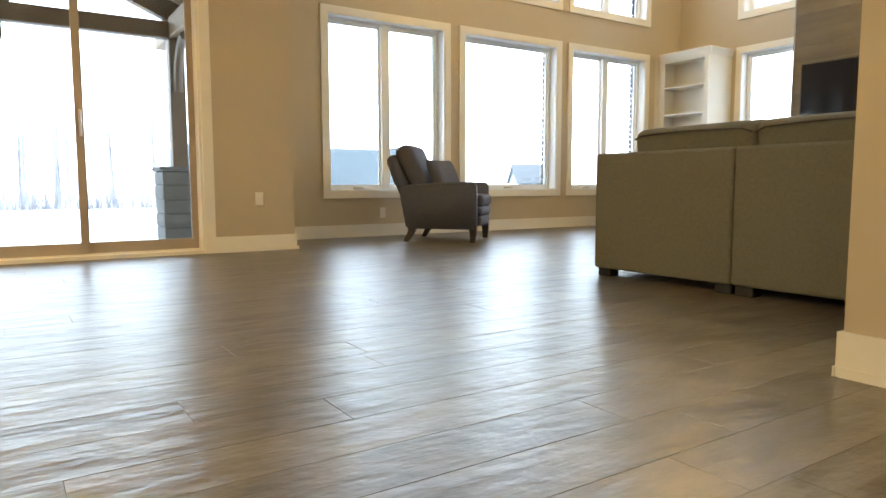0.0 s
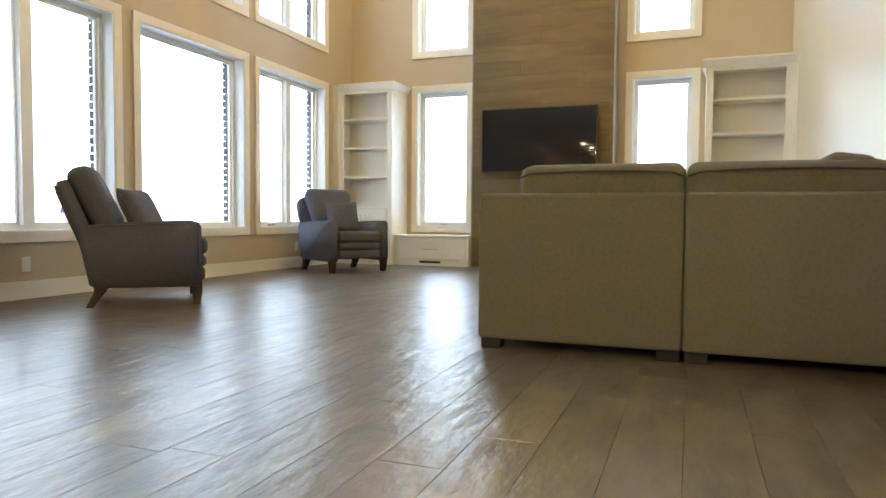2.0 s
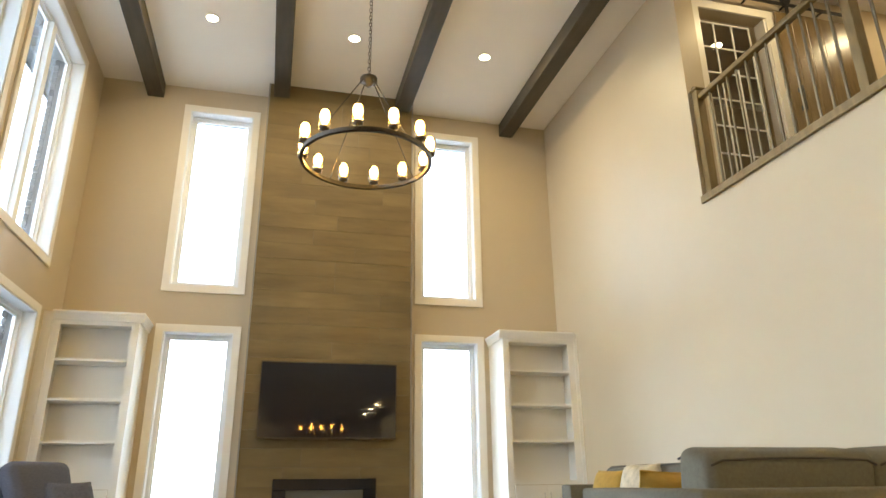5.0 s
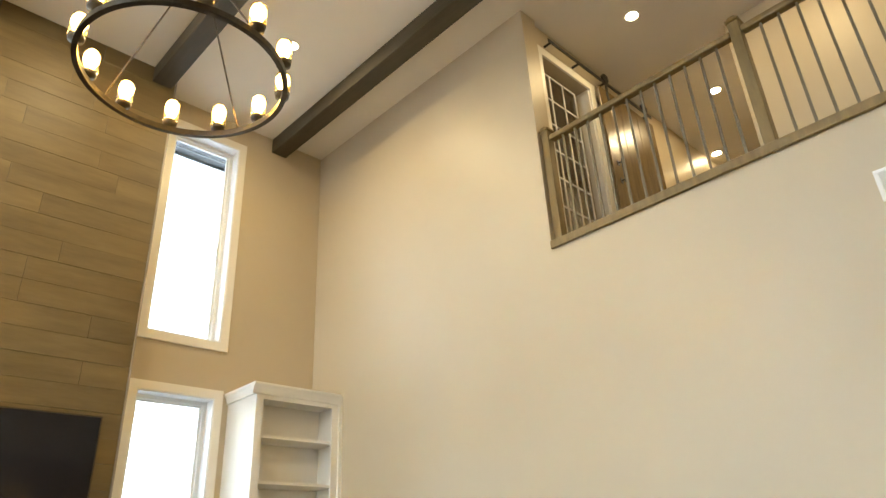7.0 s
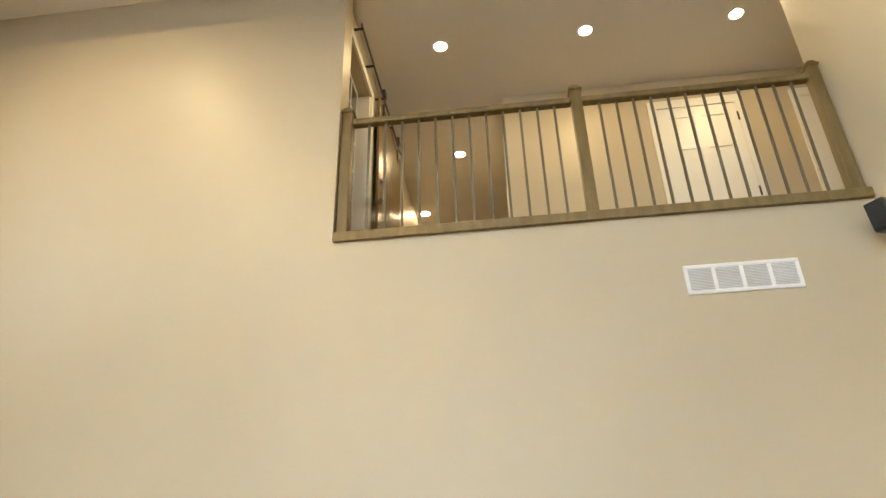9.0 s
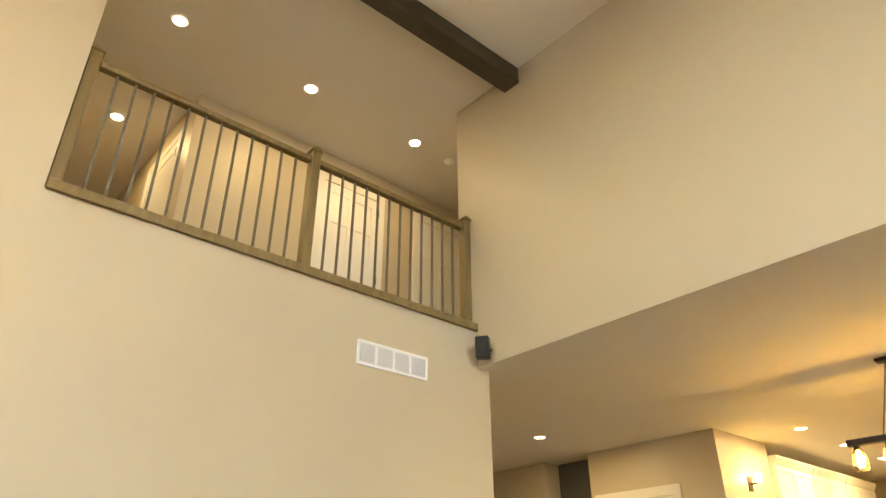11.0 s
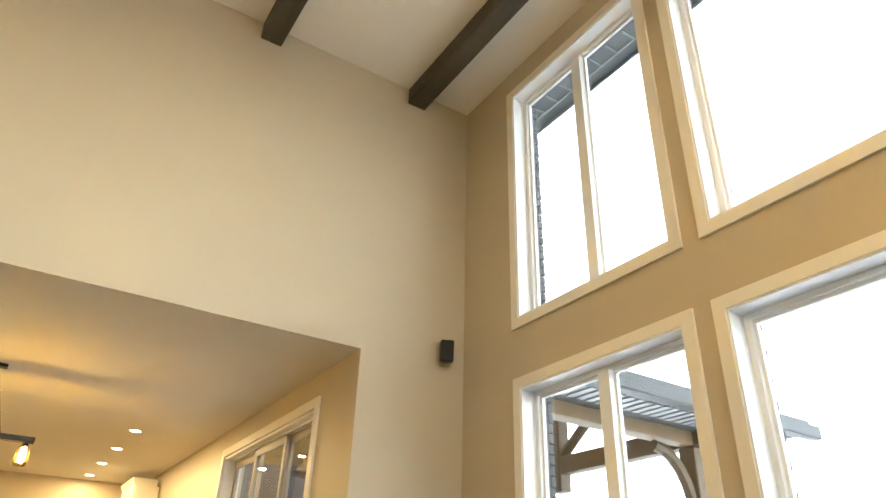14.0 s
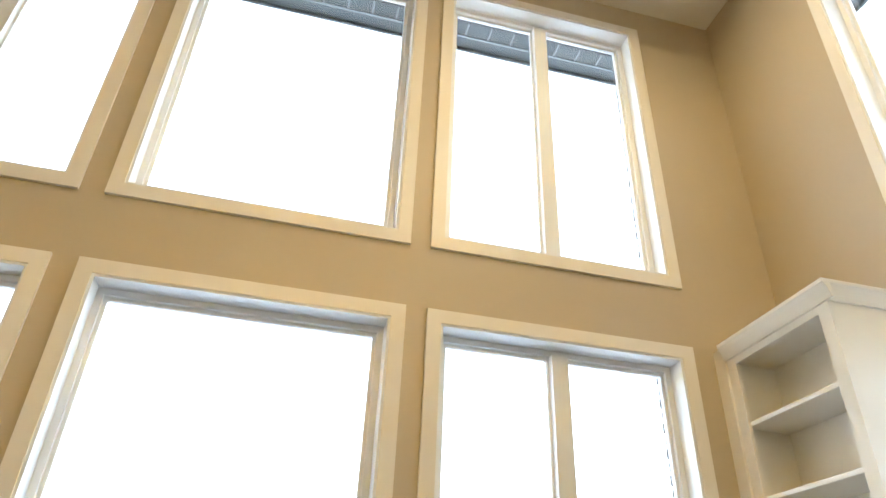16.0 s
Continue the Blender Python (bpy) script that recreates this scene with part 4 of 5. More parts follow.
def barn_door():
    d = thing("barn_door", 0.56, 5.81, H2 + 0.02, "satin brown plank sliding door hanging from a black rail", "barn door")
    w, h = 1.06, 2.16
    k = 6
    for i in range(k):
        bm = bmesh.new()
        soft_box(bm, i * w / k + 0.002, (i + 1) * w / k - 0.002, -0.045, -0.02, 0, h, 0.003, 1)
        part("board", bm, BARNWOOD, d)
    bm = bmesh.new()
    tube(bm, (0.10, -0.09, 1.02), (0.10, -0.09, 1.28), 0.009)
    for z in (1.05, 1.25):
        tube(bm, (0.10, -0.09, z), (0.10, -0.048, z), 0.008)
        box(bm, 0.08, 0.12, -0.052, -0.046, z - 0.025, z + 0.025)
    part("handle", bm, BLACK, d, "black iron pull handle")
    for x in (0.15, w - 0.15):
        bm = bmesh.new()
        box(bm, x - 0.02, x + 0.02, -0.053, -0.046, h - 0.12, h + 0.16)
        tmp = bmesh.new()
        lathe(tmp, [(0.0, -0.012), (0.055, -0.012), (0.055, 0.012), (0.0, 0.012)], seg=18)
        merge(bm, tmp, pose(x, -0.05, h + 0.15, 90, 0, 0))
        part("hanger", bm, BLACK, d, "black iron strap hanger with wheel")
    t = thing("barn_door_track", -0.24, 5.81, 5.31, "black iron barn door rail above a doorway", "door rail")
    bm = bmesh.new()
    box(bm, 0, 1.86, -0.05, -0.042, 0, 0.04)
    part("rail", bm, BLACK, t)
    for x in (0.05, 0.5, 0.95, 1.4, 1.8):
        bm = bmesh.new()
        tube(bm, (x, -0.05, 0.02), (x, 0.04, 0.02), 0.012)
        part("standoff", bm, BLACK, t)


barn_door()
boxes("trim_corridor_door", TRIM, (1.36, 1.44, 4.62, 4.64, H2, 5.16), (2.24, 2.32, 4.62, 4.64, H2, 5.16), (1.36, 2.32, 4.62, 4.64, 5.161, 5.25))


def corridor_door():
    d = thing("corridor_door", 1.44, 4.62, H2, "closed white panelled door in the loft corridor with black hinges", "interior door", "white loft doors")
    bm = bmesh.new()
    for x0, x1, z0, z1 in ((0.002, 0.10, 0.005, 2.11), (0.70, 0.798, 0.005, 2.11), (0.10, 0.70, 0.005, 0.22), (0.10, 0.70, 0.95, 1.10), (0.10, 0.70, 1.99, 2.11)):
        box(bm, x0, x1, 0.001, 0.014, z0, z1)
    box(bm, 0.10, 0.70, 0.001, 0.007, 0.22, 0.95)
    box(bm, 0.10, 0.70, 0.001, 0.007, 1.10, 1.99)
    part("leaf", bm, WHITE, d)
    for z in (0.2, 1.05, 1.9):
        bm = bmesh.new()
        box(bm, -0.012, 0.004, 0.0205, 0.026, z, z + 0.10)
        part("hinge", bm, BLACK, d, "black hinge")


corridor_door()
boxes("trim_loft_doorway", TRIM, (-0.365, -0.28, 5.83, 5.85, H2, 5.27), (0.5, 0.59, 5.83, 5.85, H2, 5.27), (-0.28, 0.5, 5.83, 5.85, 5.18, 5.27),
      (-0.28, -0.265, 5.85, 5.99, H2, 5.18), (0.485, 0.5, 5.85, 5.99, H2, 5.18))


def grid_door():
    g = thing("glazed_screen", -0.262, 5.935, H2, "dark glass screen with pale grid bars in a doorway", "glass screen")
    for i in range(4):
        bm = bmesh.new()
        box(bm, i * 0.205, i * 0.205 + 0.016, 0, 0.018, 0, 2.06)
        part("upright_bar", bm, VENTM, g)
    for k in range(8):
        bm = bmesh.new()
        z = k * 0.292
        box(bm, 0.0, 0.631, -0.001, 0.019, z, z + 0.014)
        part("cross_bar", bm, VENTM, g)
    bm = bmesh.new()
    box(bm, 0.016, 0.615, 0.007, 0.011, 0.014, 2.04)
    part("pane", bm, FIREGLASS, g)


grid_door()


def vanity():
    v = thing("bathroom_vanity", -0.30, 7.30, H2, "blue-grey bathroom vanity with a pale top in the loft bathroom", "vanity")
    bm = bmesh.new()
    soft_box(bm, 0, 0.9, 0, 0.58, 0, 0.80, 0.004, 1)
    part("body", bm, mat("blue_grey_paint", (0.16, 0.18, 0.20), 0.4, noise_scale=3, noise_amt=0.05), v)
    bm = bmesh.new()
    soft_box(bm, -0.01, 0.91, -0.02, 0.59, 0.80, 0.835, 0.004, 1)
    part("top", bm, TRIM, v)
    for x in (0.03, 0.46):
        bm = bmesh.new()
        tube(bm, (x + 0.1, -0.03, 0.55), (x + 0.3, -0.03, 0.55), 0.006)
        part("handle", bm, CHROME, v)


vanity()


# ---- dining room and kitchen ----
def linear_chandelier():
    X, Y = -2.91, 0.17
    c = thing("linear_chandelier", X, Y, H1 + 0.012, "dark bar chandelier with five lit clear glass shades", "chandelier")
    zb = 2.115 - H1
    bm = bmesh.new()
    soft_box(bm, -0.14, 0.14, -0.045, 0.045, -0.03, 0.0, 0.004, 1)
    part("ceiling_canopy", bm, IRON, c)
    for s in (-1, 1):
        bm = bmesh.new()
        tube(bm, (s * 0.075, 0, -0.03), (s * 0.255, 0, zb), 0.006, seg=8)
        part("rod", bm, OAK, c)
    bm = bmesh.new()
    soft_box(bm, -0.52, 0.52, -0.035, 0.035, zb - 0.03, zb + 0.02, 0.004, 1)
    part("bar", bm, DARKWOOD, c)
    for k in range(5):
        x = -0.46 + 0.23 * k
        bm = bmesh.new()
        lathe(bm, [(0.0, zb - 0.03), (0.025, zb - 0.03), (0.028, zb - 0.07), (0.0, zb - 0.07)], x, 0, 14)
        cup = part("lamp_holder", bm, IRON, c, smooth=True)
        bm = bmesh.new()
        lathe(bm, [(0.03, zb - 0.06), (0.055, zb - 0.10), (0.06, zb - 0.17), (0.05, zb - 0.22), (0.047, zb - 0.22), (0.057, zb - 0.17), (0.052, zb - 0.10), (0.028, zb - 0.063)], x, 0, 18, close=True)
        part("glass_shade", bm, SHADE, cup, "clear glass jar shade", smooth=True).visible_shadow = False
        bm = bmesh.new()
        lathe(bm, [(0.0, zb - 0.07), (0.012, zb - 0.075), (0.03, zb - 0.13), (0.025, zb - 0.165), (0.0, zb - 0.18)], x, 0, 12)
        part("bulb", bm, BULB_DINING, cup, "glowing warm bulb", smooth=True)


linear_chandelier()


def pendant(x, y, drop, label):
    p = thing("pendant_light", x, y, H1 + 0.012, label, "pendant light", "kitchen pendant lights")
    bm = bmesh.new()
    lathe(bm, [(0.0, 0.0), (0.065, 0.0), (0.065, -0.025), (0.0, -0.03)], seg=20)
    part("ceiling_canopy", bm, IRON, p, smooth=True)
    bm = bmesh.new()
    tube(bm, (0, 0, -0.03), (0, 0, -drop), 0.004, seg=6)
    part("cord", bm, IRON, p)
    bm = bmesh.new()
    lathe(bm, [(0.02, -drop), (0.09, -drop - 0.10), (0.10, -drop - 0.2), (0.09, -drop - 0.2), (0.015, -drop - 0.01)], seg=20, close=True)
    part("shade", bm, IRON, p, smooth=True)
    bm = bmesh.new()
    lathe(bm, [(0.0, -drop - 0.06), (0.025, -drop - 0.09), (0.025, -drop - 0.13), (0.0, -drop - 0.15)], seg=12)
    part("bulb", bm, BULB, p, "glowing warm bulb", smooth=True)


pendant(-3.0, -2.42, 0.5, "small dark pendant light over the kitchen island")
pendant(-3.0, -4.0, 0.5, "small dark pendant light further in the kitchen")


def upper_cabinet(x, y0, y1, face, label):
    c = thing("kitchen_cabinet", x, y0, 1.45, label, "kitchen cabinet", "white kitchen wall cabinets")
    w = y1 - y0
    s = face
    bm = bmesh.new()
    a, b = sorted((0, -s * 0.34))
    box(bm, a, b, 0, w, 0, 1.05)
    part("body", bm, WHITE, c)
    bm = bmesh.new()
    prof = [(0.0, 1.05), (s * 0.02, 1.05), (s * 0.06, 1.12), (s * 0.06, 1.15), (-s * 0.3, 1.15), (-s * 0.3, 1.05)]
    tmp = bmesh.new()
    vs = [[tmp.verts.new((p, yy, q)) for p, q in prof] for yy in (0, w)]
    for i in range(len(prof)):
        j = (i + 1) % len(prof)
        tmp.faces.new((vs[0][i], vs[0][j], vs[1][j], vs[1][i]))
    tmp.faces.new(vs[0])
    tmp.faces.new(vs[1][::-1])
    merge(bm, tmp)
    part("crown", bm, WHITE, c)
    for k in range(2):
        bm = bmesh.new()
        u0, u1 = k * w / 2 + 0.003, (k + 1) * w / 2 - 0.003
        p, q = sorted((0.001 * s, s * 0.02))
        for c0, c1, d0, d1 in ((u0, u1, 0.98, 1.045), (u0, u1, 0.005, 0.07), (u0, u0 + 0.06, 0.07, 0.98), (u1 - 0.06, u1, 0.07, 0.98)):
            box(bm, p, q, c0, c1, d0, d1)
        p, q = sorted((0.001 * s, s * 0.01))
        box(bm, p, q, u0 + 0.06, u1 - 0.06, 0.07, 0.98)
        door = part("door", bm, WHITE, c)
        bm = bmesh.new()
        hy = u1 - 0.03 if k == 0 else u0 + 0.03
        tube(bm, (s * 0.045, hy, 0.1), (s * 0.045, hy, 0.24), 0.005)
        part("handle", bm, CHROME, door)


for k in range(3):
    upper_cabinet(-0.76, -5.3 + k * 1.05, -4.27 + k * 1.05, -1, "white kitchen wall cabinet with panelled doors and crown")
upper_cabinet(XD + 0.36, -5.2, -4.2, 1, "white kitchen wall cabinet beside the dining room windows")
boxes("wall_kitchen_east", PAINT, (-0.42, -0.3, YD, -2.1, 0, H1 + 0.012))
boxes("trim_hall_door", TRIM, (-0.25, -0.16, -0.9, -0.88, 0, 2.10), (0.82, 0.91, -0.9, -0.88, 0, 2.10), (-0.25, 0.91, -0.9, -0.88, 2.10, 2.21))
bm = bmesh.new()
box(bm, -0.155, 0.815, -0.898, -0.888, 0.005, 2.095)
tagged(link("hall_door", bm, WHITE), "closed white hall door in a cream casing", "interior door")


def sconce():
    s = thing("wall_sconce", -0.76, -1.5, 2.2, "lit wall sconce with a glass shade by the kitchen", "wall sconce")
    bm = bmesh.new()
    soft_box(bm, 0, 0.01, -0.05, 0.05, -0.08, 0.08, 0.003, 1)
    tube(bm, (0, 0, 0), (-0.10, 0, 0), 0.01)
    part("bracket", bm, IRON, s)
    bm = bmesh.new()
    lathe(bm, [(0.0, 0.0), (0.03, 0.01), (0.04, 0.06), (0.03, 0.10), (0.0, 0.12)], -0.10, 0, 14)
    part("bulb", bm, BULB, s, smooth=True)


sconce()


# ---- outdoors ----
boxes("ground", SNOW, (-3000, XL - 0.001, -3000, 3000, -1.4, -0.78), (XL - 0.001, 3000, YB + 0.3, 3000, -1.4, -0.78), (XL - 0.001, 3000, -3000, YD - 0.2, -1.4, -0.78))
boxes("pavement_patio", SNOW, (-10.4, XD - WT - 0.001, -2.6, 2.27, -0.78, -0.74), (-10.4, XL - WT - 0.002, 2.27, 3.2, -0.78, -0.74))


# added wall, not known to stand here; darkens the view through the slider
boxes("wall_house_wing", BRICK, (-10.2, XD - WT - 0.002, -3.3, -3.0, -0.78, 3.4))


def brick_reveals():
    """Bricks standing round each opening outside."""
    w = tagged(new("wall_brick_reveal"), "dark rough brick edge outside the windows", kind="structure")
    rng = random.Random(2)
    me = {}
    for L in (0.10, 0.12, 0.135):
        bm = bmesh.new()
        soft_box(bm, -0.05, 0.0, 0, L, 0, 0.066, 0.006, 1)
        bmesh.ops.recalc_face_normals(bm, faces=bm.faces)
        m = bpy.data.meshes.new("brick")
        bm.to_mesh(m)
        bm.free()
        m.materials.append(BRICK)
        me[L] = m
    count = 0
    for u in W_Y:
        for zz in (LOW, UP):
            n = int((zz[1] - zz[0]) / 0.076)
            for i in range(n):
                if count >= 290:
                    break
                L = (0.12, 0.10, 0.135)[i % 2 + (rng.random() < 0.2)]
                ob = new("brick", me[L])
                ob.parent = w
                ob.matrix_world = Matrix.Translation((XL - WT - 0.002, u[1] - CAS - (0.008 if i % 2 else 0.003), zz[0] + i * 0.076))
                count += 1
    for u in W_Y[:2]:
        for zz in (LOW, UP):
            for i in range(int((zz[1] - zz[0]) / 0.076)):
                L = (0.12, 0.10, 0.135)[i % 2 + (rng.random() < 0.2)]
                ob = new("brick", me[L])
                ob.parent = w
                ob.matrix_world = Matrix.Translation((XL - WT - 0.002, u[0] + CAS + (0.008 if i % 2 else 0.003) - L, zz[0] + i * 0.076))


brick_reveals()


def soffit(name, x0, x1, y0, y1, z, ribs_along_x=True):
    s = tagged(new(name), "grey panelled roof soffit with pale joints outside the upper windows", kind="structure")
    bm = bmesh.new()
    box(bm, x0, x1, y0, y1, z, z + 0.02)
    box(bm, *((x0, x1, y0, y1, z + 0.02, z + 0.25)))
    part("panel", bm, SOFFIT, s)
    bm = bmesh.new()
    if ribs_along_x:
        y = y0 + 0.1
        while y < y1:
            box(bm, x0 + 0.14, x1 - 0.002, y, y + 0.016, z - 0.008, z)
            y += 0.215
        box(bm, x0 + 0.12, x0 + 0.138, y0, y1, z - 0.01, z)
    else:
        x = x0 + 0.1
        while x < x1:
            box(bm, x, x + 0.016, y0 + 0.02, y1 - 0.14, z - 0.008, z)
            x += 0.215
        box(bm, x0, x1, y1 - 0.138, y1 - 0.12, z - 0.01, z)
    part("joint", bm, SOFFIT_JOINT, s)
    bm = bmesh.new()
    if ribs_along_x:
        box(bm, x0 - 0.02, x0 + 0.0, y0, y1, z - 0.03, z + 0.2)
    else:
        box(bm, x0, x1, y1, y1 + 0.02, z - 0.03, z + 0.2)
    part("fascia", bm, SOFFIT, s)


soffit("roof_soffit_west", -7.25, XL - WT, YF - 0.2, YB + WT + 0.91, 5.71)
soffit("roof_soffit_north", XL - WT, 0.2, YB + WT, YB + WT + 0.96, 5.71, False)


def pavilion():
    p = thing("patio_pavilion", -9.35, 0.275, -0.22, "timber patio pavilion with stone piers and grey metal eave", "pavilion")
    for s in (-1, 1):
        y = s * 2.08
        bm = bmesh.new()
        for k in range(8):
            g = 0.006 if k % 2 else 0.0
            soft_box(bm, -0.28 + g, 0.28 - g, y - 0.28 + g, y + 0.28 - g, (k - 3) * 0.1885 - 0.52 + 0.5655, (k - 2) * 0.1885 - 0.528 + 0.5655, 0.012, 1)
        box(bm, -0.262, 0.262, y - 0.262, y + 0.262, -0.5, 0.99)
        pier = part("stone_pier", bm, STONE, p, "grey block stone pier")
        bm = bmesh.new()
        soft_box(bm, -0.31, 0.31, y - 0.31, y + 0.31, 0.99, 1.045, 0.01, 1)
        part("capstone", bm, STONE, pier)
        bm = bmesh.new()
        soft_box(bm, -0.10, 0.10, y - 0.10, y + 0.10, 1.045, 2.75, 0.01, 1)
        part("post", bm, TIMBER, p)
        bm = bmesh.new()
        last = None
        for i in range(7):
            a = math.pi / 2 * i / 6
            q = Vector((0.09 + 0.50 * (1 - math.cos(a)), y, 2.05 + 0.66 * math.sin(a)))
            if last:
                tube(bm, last, q, 0.06, seg=8)
            last = q
        part("brace", bm, TIMBER, p)
        bm = bmesh.new()
        soft_box(bm, -0.9, 2.68, y - 0.09, y + 0.09, 2.77, 3.04, 0.01, 1)
        # beam coloured lighter for the light it catches from the house and snow
        part("eave_beam", bm, LITTIMBER, p)
    for x in (-0.0, 2.3):
        bm = bmesh.new()
        soft_box(bm, x - 0.08, x + 0.08, -2.3, 2.3, 2.62 + 0.14, 2.98, 0.01, 1)
        part("truss_chord", bm, TIMBER, p)
        bm = bmesh.new()
        soft_box(bm, x - 0.09, x + 0.09, -0.11, 0.11, 2.55, 4.1, 0.01, 1)
        part("king_post", bm, TIMBER, p)
        for s in (-1, 1):
            bm = bmesh.new()
            prism(bm, [(s * 2.16, 2.92), (s * 2.16, 3.20), (0, 4.12), (0, 3.86)], 0, x - 0.08, x + 0.08)
            part("rafter", bm, TIMBER, p)
            bm = bmesh.new()
            last = None
            for i in range(6):
                a = i / 5
                q = Vector((x, s * (0.1 + 1.05 * a), 3.0 + 0.55 * math.sin(a * 1.5)))
                if last:
                    tube(bm, last, q, 0.065, seg=8)
                last = q
            part("strut", bm, TIMBER, p)
    slope, top = 0.42, 4.15

    def roof_z(y):
        return top - slope * abs(y)
    for s in (-1, 1):
        for x0, x1, ymax in ((-0.95, 2.66, 2.84), (2.66, 3.72, 1.85 if s > 0 else 2.84)):
            n = int(ymax / 0.15)
            for i in range(n):
                y0, y1 = s * ymax * i / n, s * (ymax * (i + 1) / n - 0.004)
                bm = bmesh.new()
                prism(bm, [(y0, roof_z(y0)), (y1, roof_z(y1)), (y1, roof_z(y1) + 0.025), (y0, roof_z(y0) + 0.025)], 0, x0, x1)
                part("ceiling_board", bm, PINE, p, "yellow pine ceiling board")
            bm = bmesh.new()
            prism(bm, [(s * (ymax + 0.02), roof_z(ymax) + 0.026), (0, top + 0.03), (0, top + 0.10), (s * (ymax + 0.02), roof_z(ymax) + 0.09)], 0, x0 - 0.02, x1)
            part("roof_sheet", bm, METALROOF, p, "grey metal roof sheet")
        bm = bmesh.new()
        a, b = sorted((s * 2.83, s * 2.95))
        soft_box(bm, -1.0, 2.66, a, b, 2.84, 2.98, 0.015, 2)
        part("gutter", bm, METALROOF, p)
        a, b = sorted((s * 2.172, s * 2.828))
        bm = bmesh.new()
        box(bm, -0.95, 2.64, a, b, 2.905, 2.918)
        part("eave_soffit", bm, SOFFIT, p, "dark grey eave soffit")
        a, b = sorted((s * 2.34, s * 2.66))
        for k in range(30):
            x = -0.92 + k * 0.118
            bm = bmesh.new()
            box(bm, x, x + 0.07, a, b, 2.893, 2.905)
            part("soffit_slat", bm, SLAT, p)


SLAT = mat("white_soffit_slat", (0.28, 0.30, 0.32), 0.5)
pavilion()


def bare_tree(x, y, h, seed):
    rng = random.Random(seed)
    t = thing("bare_tree", x, y, -0.79, "leafless grey tree standing in snow", "tree", "bare trees behind the patio")
    bm = bmesh.new()
    tube(bm, (0, 0, 0), (0.02 * h, 0, h * 0.55), 0.018 * h, 0.009 * h, 7)
    tube(bm, (0.02 * h, 0, h * 0.55), (0, 0.02 * h, h), 0.009 * h, 0.001 * h, 6)
    part("trunk", bm, BARK, t)
    bm = bmesh.new()
    for _ in range(26):
        z = rng.uniform(0.28, 0.92) * h
        a = rng.uniform(0, 2 * math.pi)
        ln = (1.05 - z / h) * h * rng.uniform(0.25, 0.5)
        p0 = Vector((0.02 * h * min(1, z / h / 0.55), 0, z))
        p1 = p0 + Vector((math.cos(a) * ln * 0.6, math.sin(a) * ln * 0.6, ln * 0.7))
        tube(bm, p0, p1, 0.0045 * h, 0.0015 * h, 4)
        for _ in range(4):
            f = rng.uniform(0.3, 1.0)
            q0 = p0.lerp(p1, f)
            q1 = q0 + Vector((rng.uniform(-1, 1), rng.uniform(-1, 1), rng.uniform(0.2, 1.2))) * ln * 0.3
            tube(bm, q0, q1, 0.0015 * h, 0.0005 * h, 3)
    part("branches", bm, BARK, t)
    return t


rng = random.Random(11)
trees = [bare_tree(-46, 3, 7.5, 1), bare_tree(-50, -4, 8.5, 2), bare_tree(-48, -12, 7.0, 3)]
for i in range(34):
    src = trees[i % 3]
    copy_thing(src, pose(-44 - rng.random() * 22, -34 + i * 1.45 + rng.uniform(-0.8, 0.8), -0.79, 0, 0, rng.uniform(0, 360)))


def hedge():
    rng = random.Random(4)
    bm = bmesh.new()
    for i in range(2600):
        x, y = -43 - rng.random() * 3, -40 + rng.random() * 56
        tube(bm, (x, y, -0.8), (x + rng.uniform(-0.3, 0.3), y + rng.uniform(-0.3, 0.3), rng.uniform(0.0, 1.2)), 0.025, 0.008, 3)
    tagged(link("scrub", bm, BARK), "low bare scrub along the snowy field", kind="stuff")


hedge()


def trailer():
    t = thing("covered_trailer", -17.0, 6.86, -0.77, "pale covered trailer with a dark end parked in snow", "trailer")
    bm = bmesh.new()
    soft_box(bm, -1.0, 1.0, -3.0, 2.86, 0.5, 2.32, 0.03, 2)
    part("body", bm, TRAILERGREY, t)
    bm = bmesh.new()
    soft_box(bm, -1.02, 1.02, 2.865, 3.32, 0.45, 2.42, 0.12, 3)
    part("end_cover", bm, DARKCOVER, t, "dark grey end cover")
    for y in (-1.6, -0.8):
        for x in (-0.9, 0.9):
            bm = bmesh.new()
            tmp = bmesh.new()
            lathe(tmp, [(0.0, -0.1), (0.33, -0.1), (0.36, -0.05), (0.36, 0.05), (0.33, 0.1), (0.0, 0.1)], seg=18)
            merge(bm, tmp, pose(x, y, 0.36, 0, 90, 0))
            part("wheel", bm, BLACK, t)


trailer()


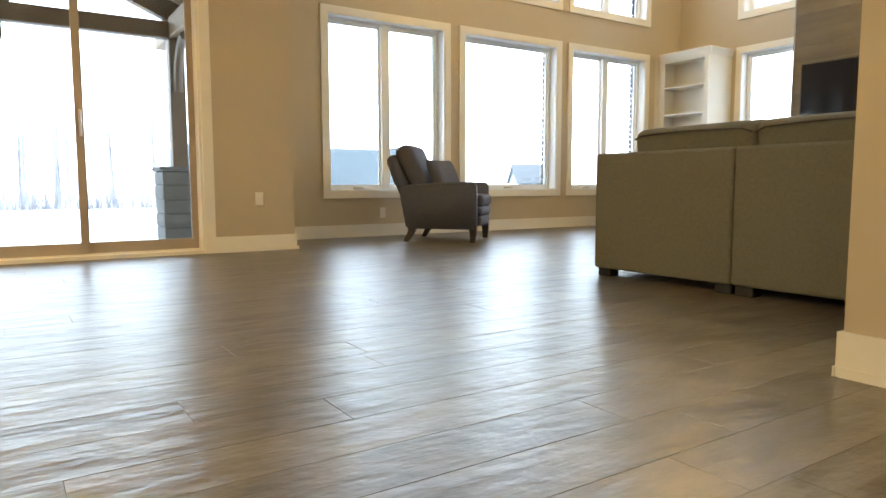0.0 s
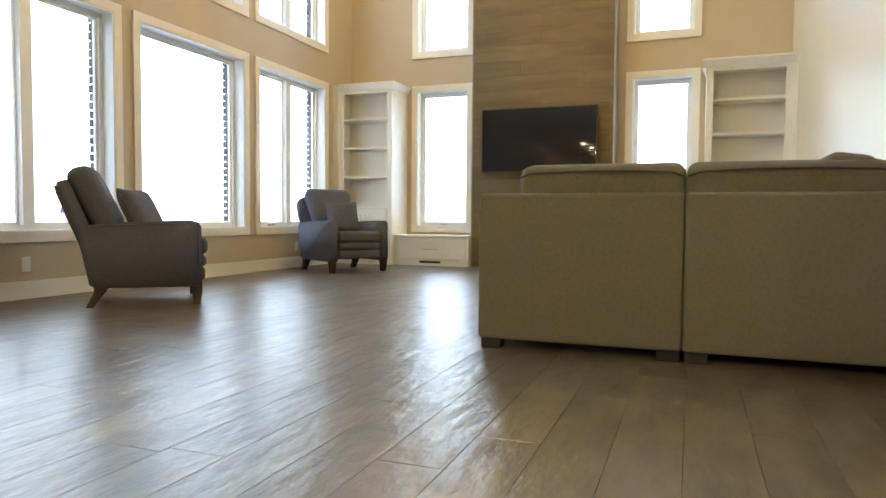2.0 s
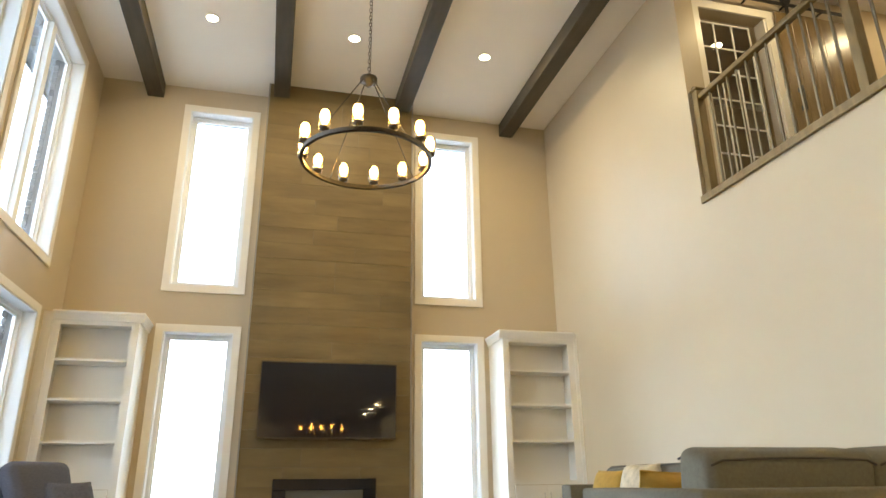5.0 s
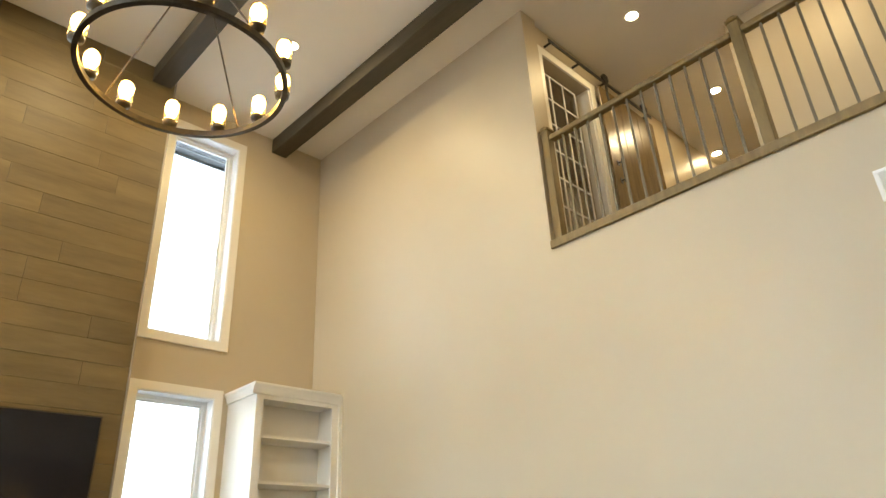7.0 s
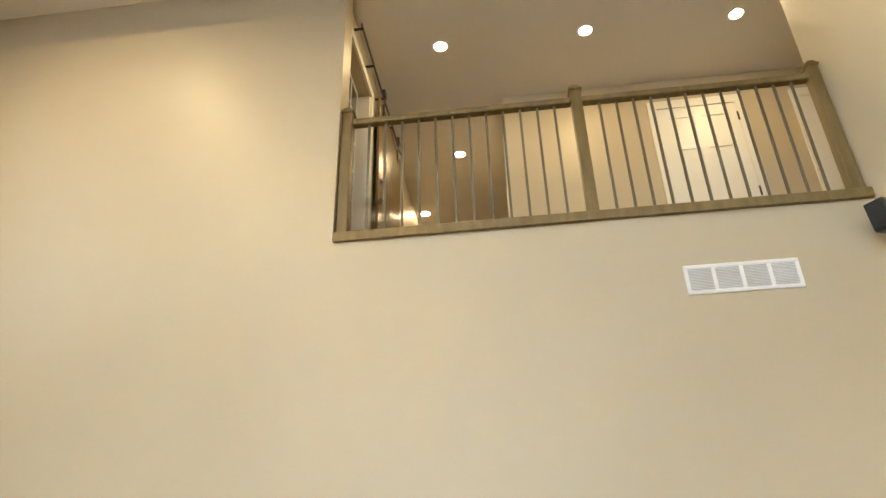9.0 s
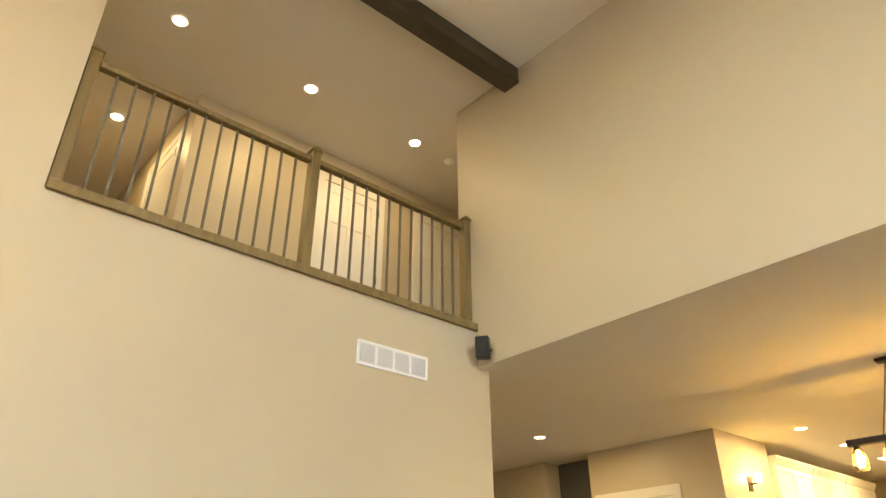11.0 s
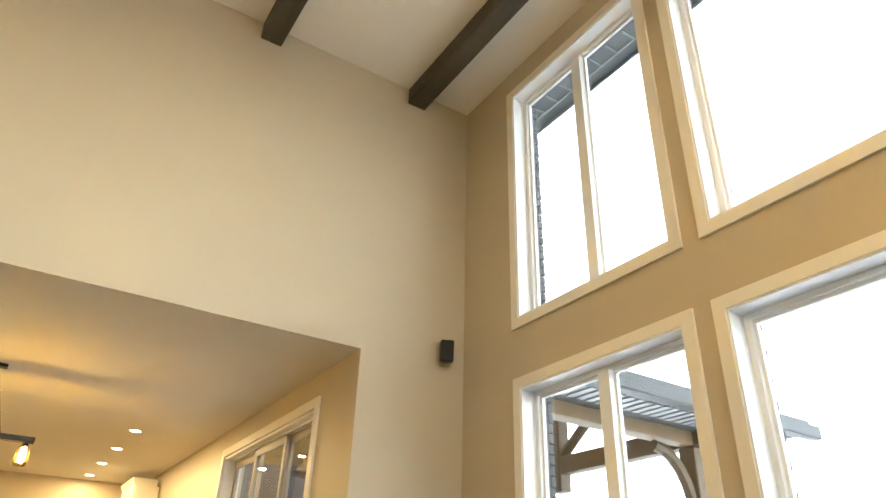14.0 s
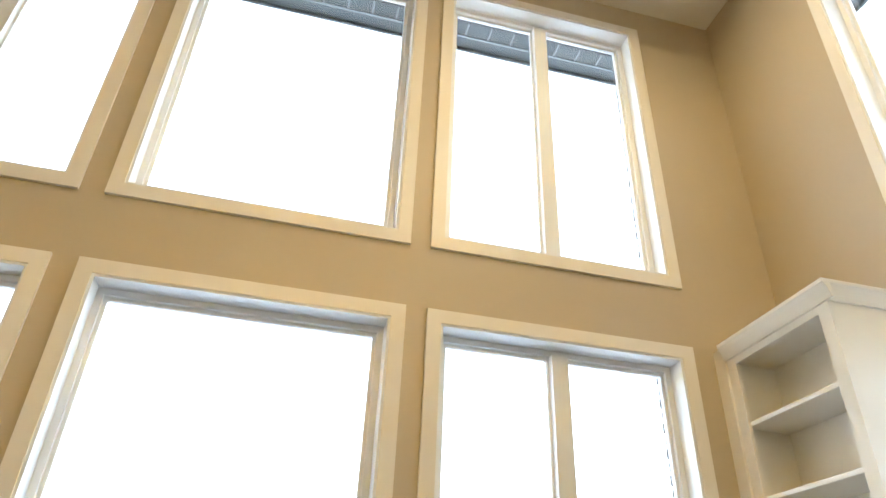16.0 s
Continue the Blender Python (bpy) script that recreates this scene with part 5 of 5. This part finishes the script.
def far_house(x, y, w, d, h, turn, label):
    f = thing("far_house", x, y, -0.6, label, "house", "far houses", turn)
    bm = bmesh.new()
    box(bm, -w / 2, w / 2, -d / 2, d / 2, 0, h)
    prism(bm, [(-d / 2, h), (d / 2, h), (0, h + d * 0.28)], 0, -w / 2, w / 2)
    part("wall", bm, SIDING, f)
    for s in (-1, 1):
        bm = bmesh.new()
        prism(bm, [(s * (d / 2 + 0.4), h - 0.2), (0, h + d * 0.28 + 0.02), (0, h + d * 0.28 + 0.2), (s * (d / 2 + 0.4), h)], 0, -w / 2 - 0.3, w / 2 + 0.3)
        part("roof", bm, SHINGLE, f)
    for k in range(3):
        win = bmesh.new()
        xx = -w / 2 + w * (k + 0.5) / 3
        box(win, xx - 0.6, xx + 0.6, -d / 2 - 0.03, -d / 2 - 0.005, 0.9, 2.1)
        part("window", win, SHINGLE, f)


far_house(-60, 53, 5.0, 6.6, 1.6, 60, "low pale house with a grey roof beyond the field")

# ---- floor planks ----
def planks():
    rng = random.Random(5)
    floor = tagged(new("floor"), "dark brown wide plank wooden floor with a soft sheen", kind="structure")
    W = 0.19
    meshes = {}
    for L in (1.2, 1.5, 1.8, 2.1):
        for w in (W,):
            bm = bmesh.new()
            box(bm, 0.0005, w - 0.0005, 0.0005, L - 0.0005, -0.014, 0.0)
            bmesh.ops.recalc_face_normals(bm, faces=bm.faces)
            top = [e for e in bm.edges if all(abs(v.co.z) < 1e-5 for v in e.verts)]
            bmesh.ops.bevel(bm, geom=top, offset=0.0008, segments=1, affect="EDGES")
            me = bpy.data.meshes.new("plank")
            bm.to_mesh(me)
            bm.free()
            me.materials.append(FLOORM)
            meshes[L] = me
    rest = bmesh.new()
    made = 0
    x = XL - 0.02
    while x < XE:
        y = YD + rng.random() * -1.2
        while y < YB + 0.25:
            L = rng.choice((1.2, 1.5, 1.8, 2.1))
            inside = x < XR + 0.1 or y < YF
            if (x < XD - 0.3 and y + L < YF - 0.3) or not inside:
                y += L
                continue
            if -5.6 < x < -0.3 and -0.2 < y < 8.0 and made < 290:
                ob = new("plank", meshes[L])
                ob.location = (x, y, 0)
                ob.parent = floor
                made += 1
            else:
                box(rest, x + 0.0005, x + W - 0.0005, y + 0.0005, y + L - 0.0005, -0.014, 0.0)
            y += L
        x += W
    ob = part("plank_rest", rest, FLOORM, floor)
    tagged(ob, kind="stuff")


planks()
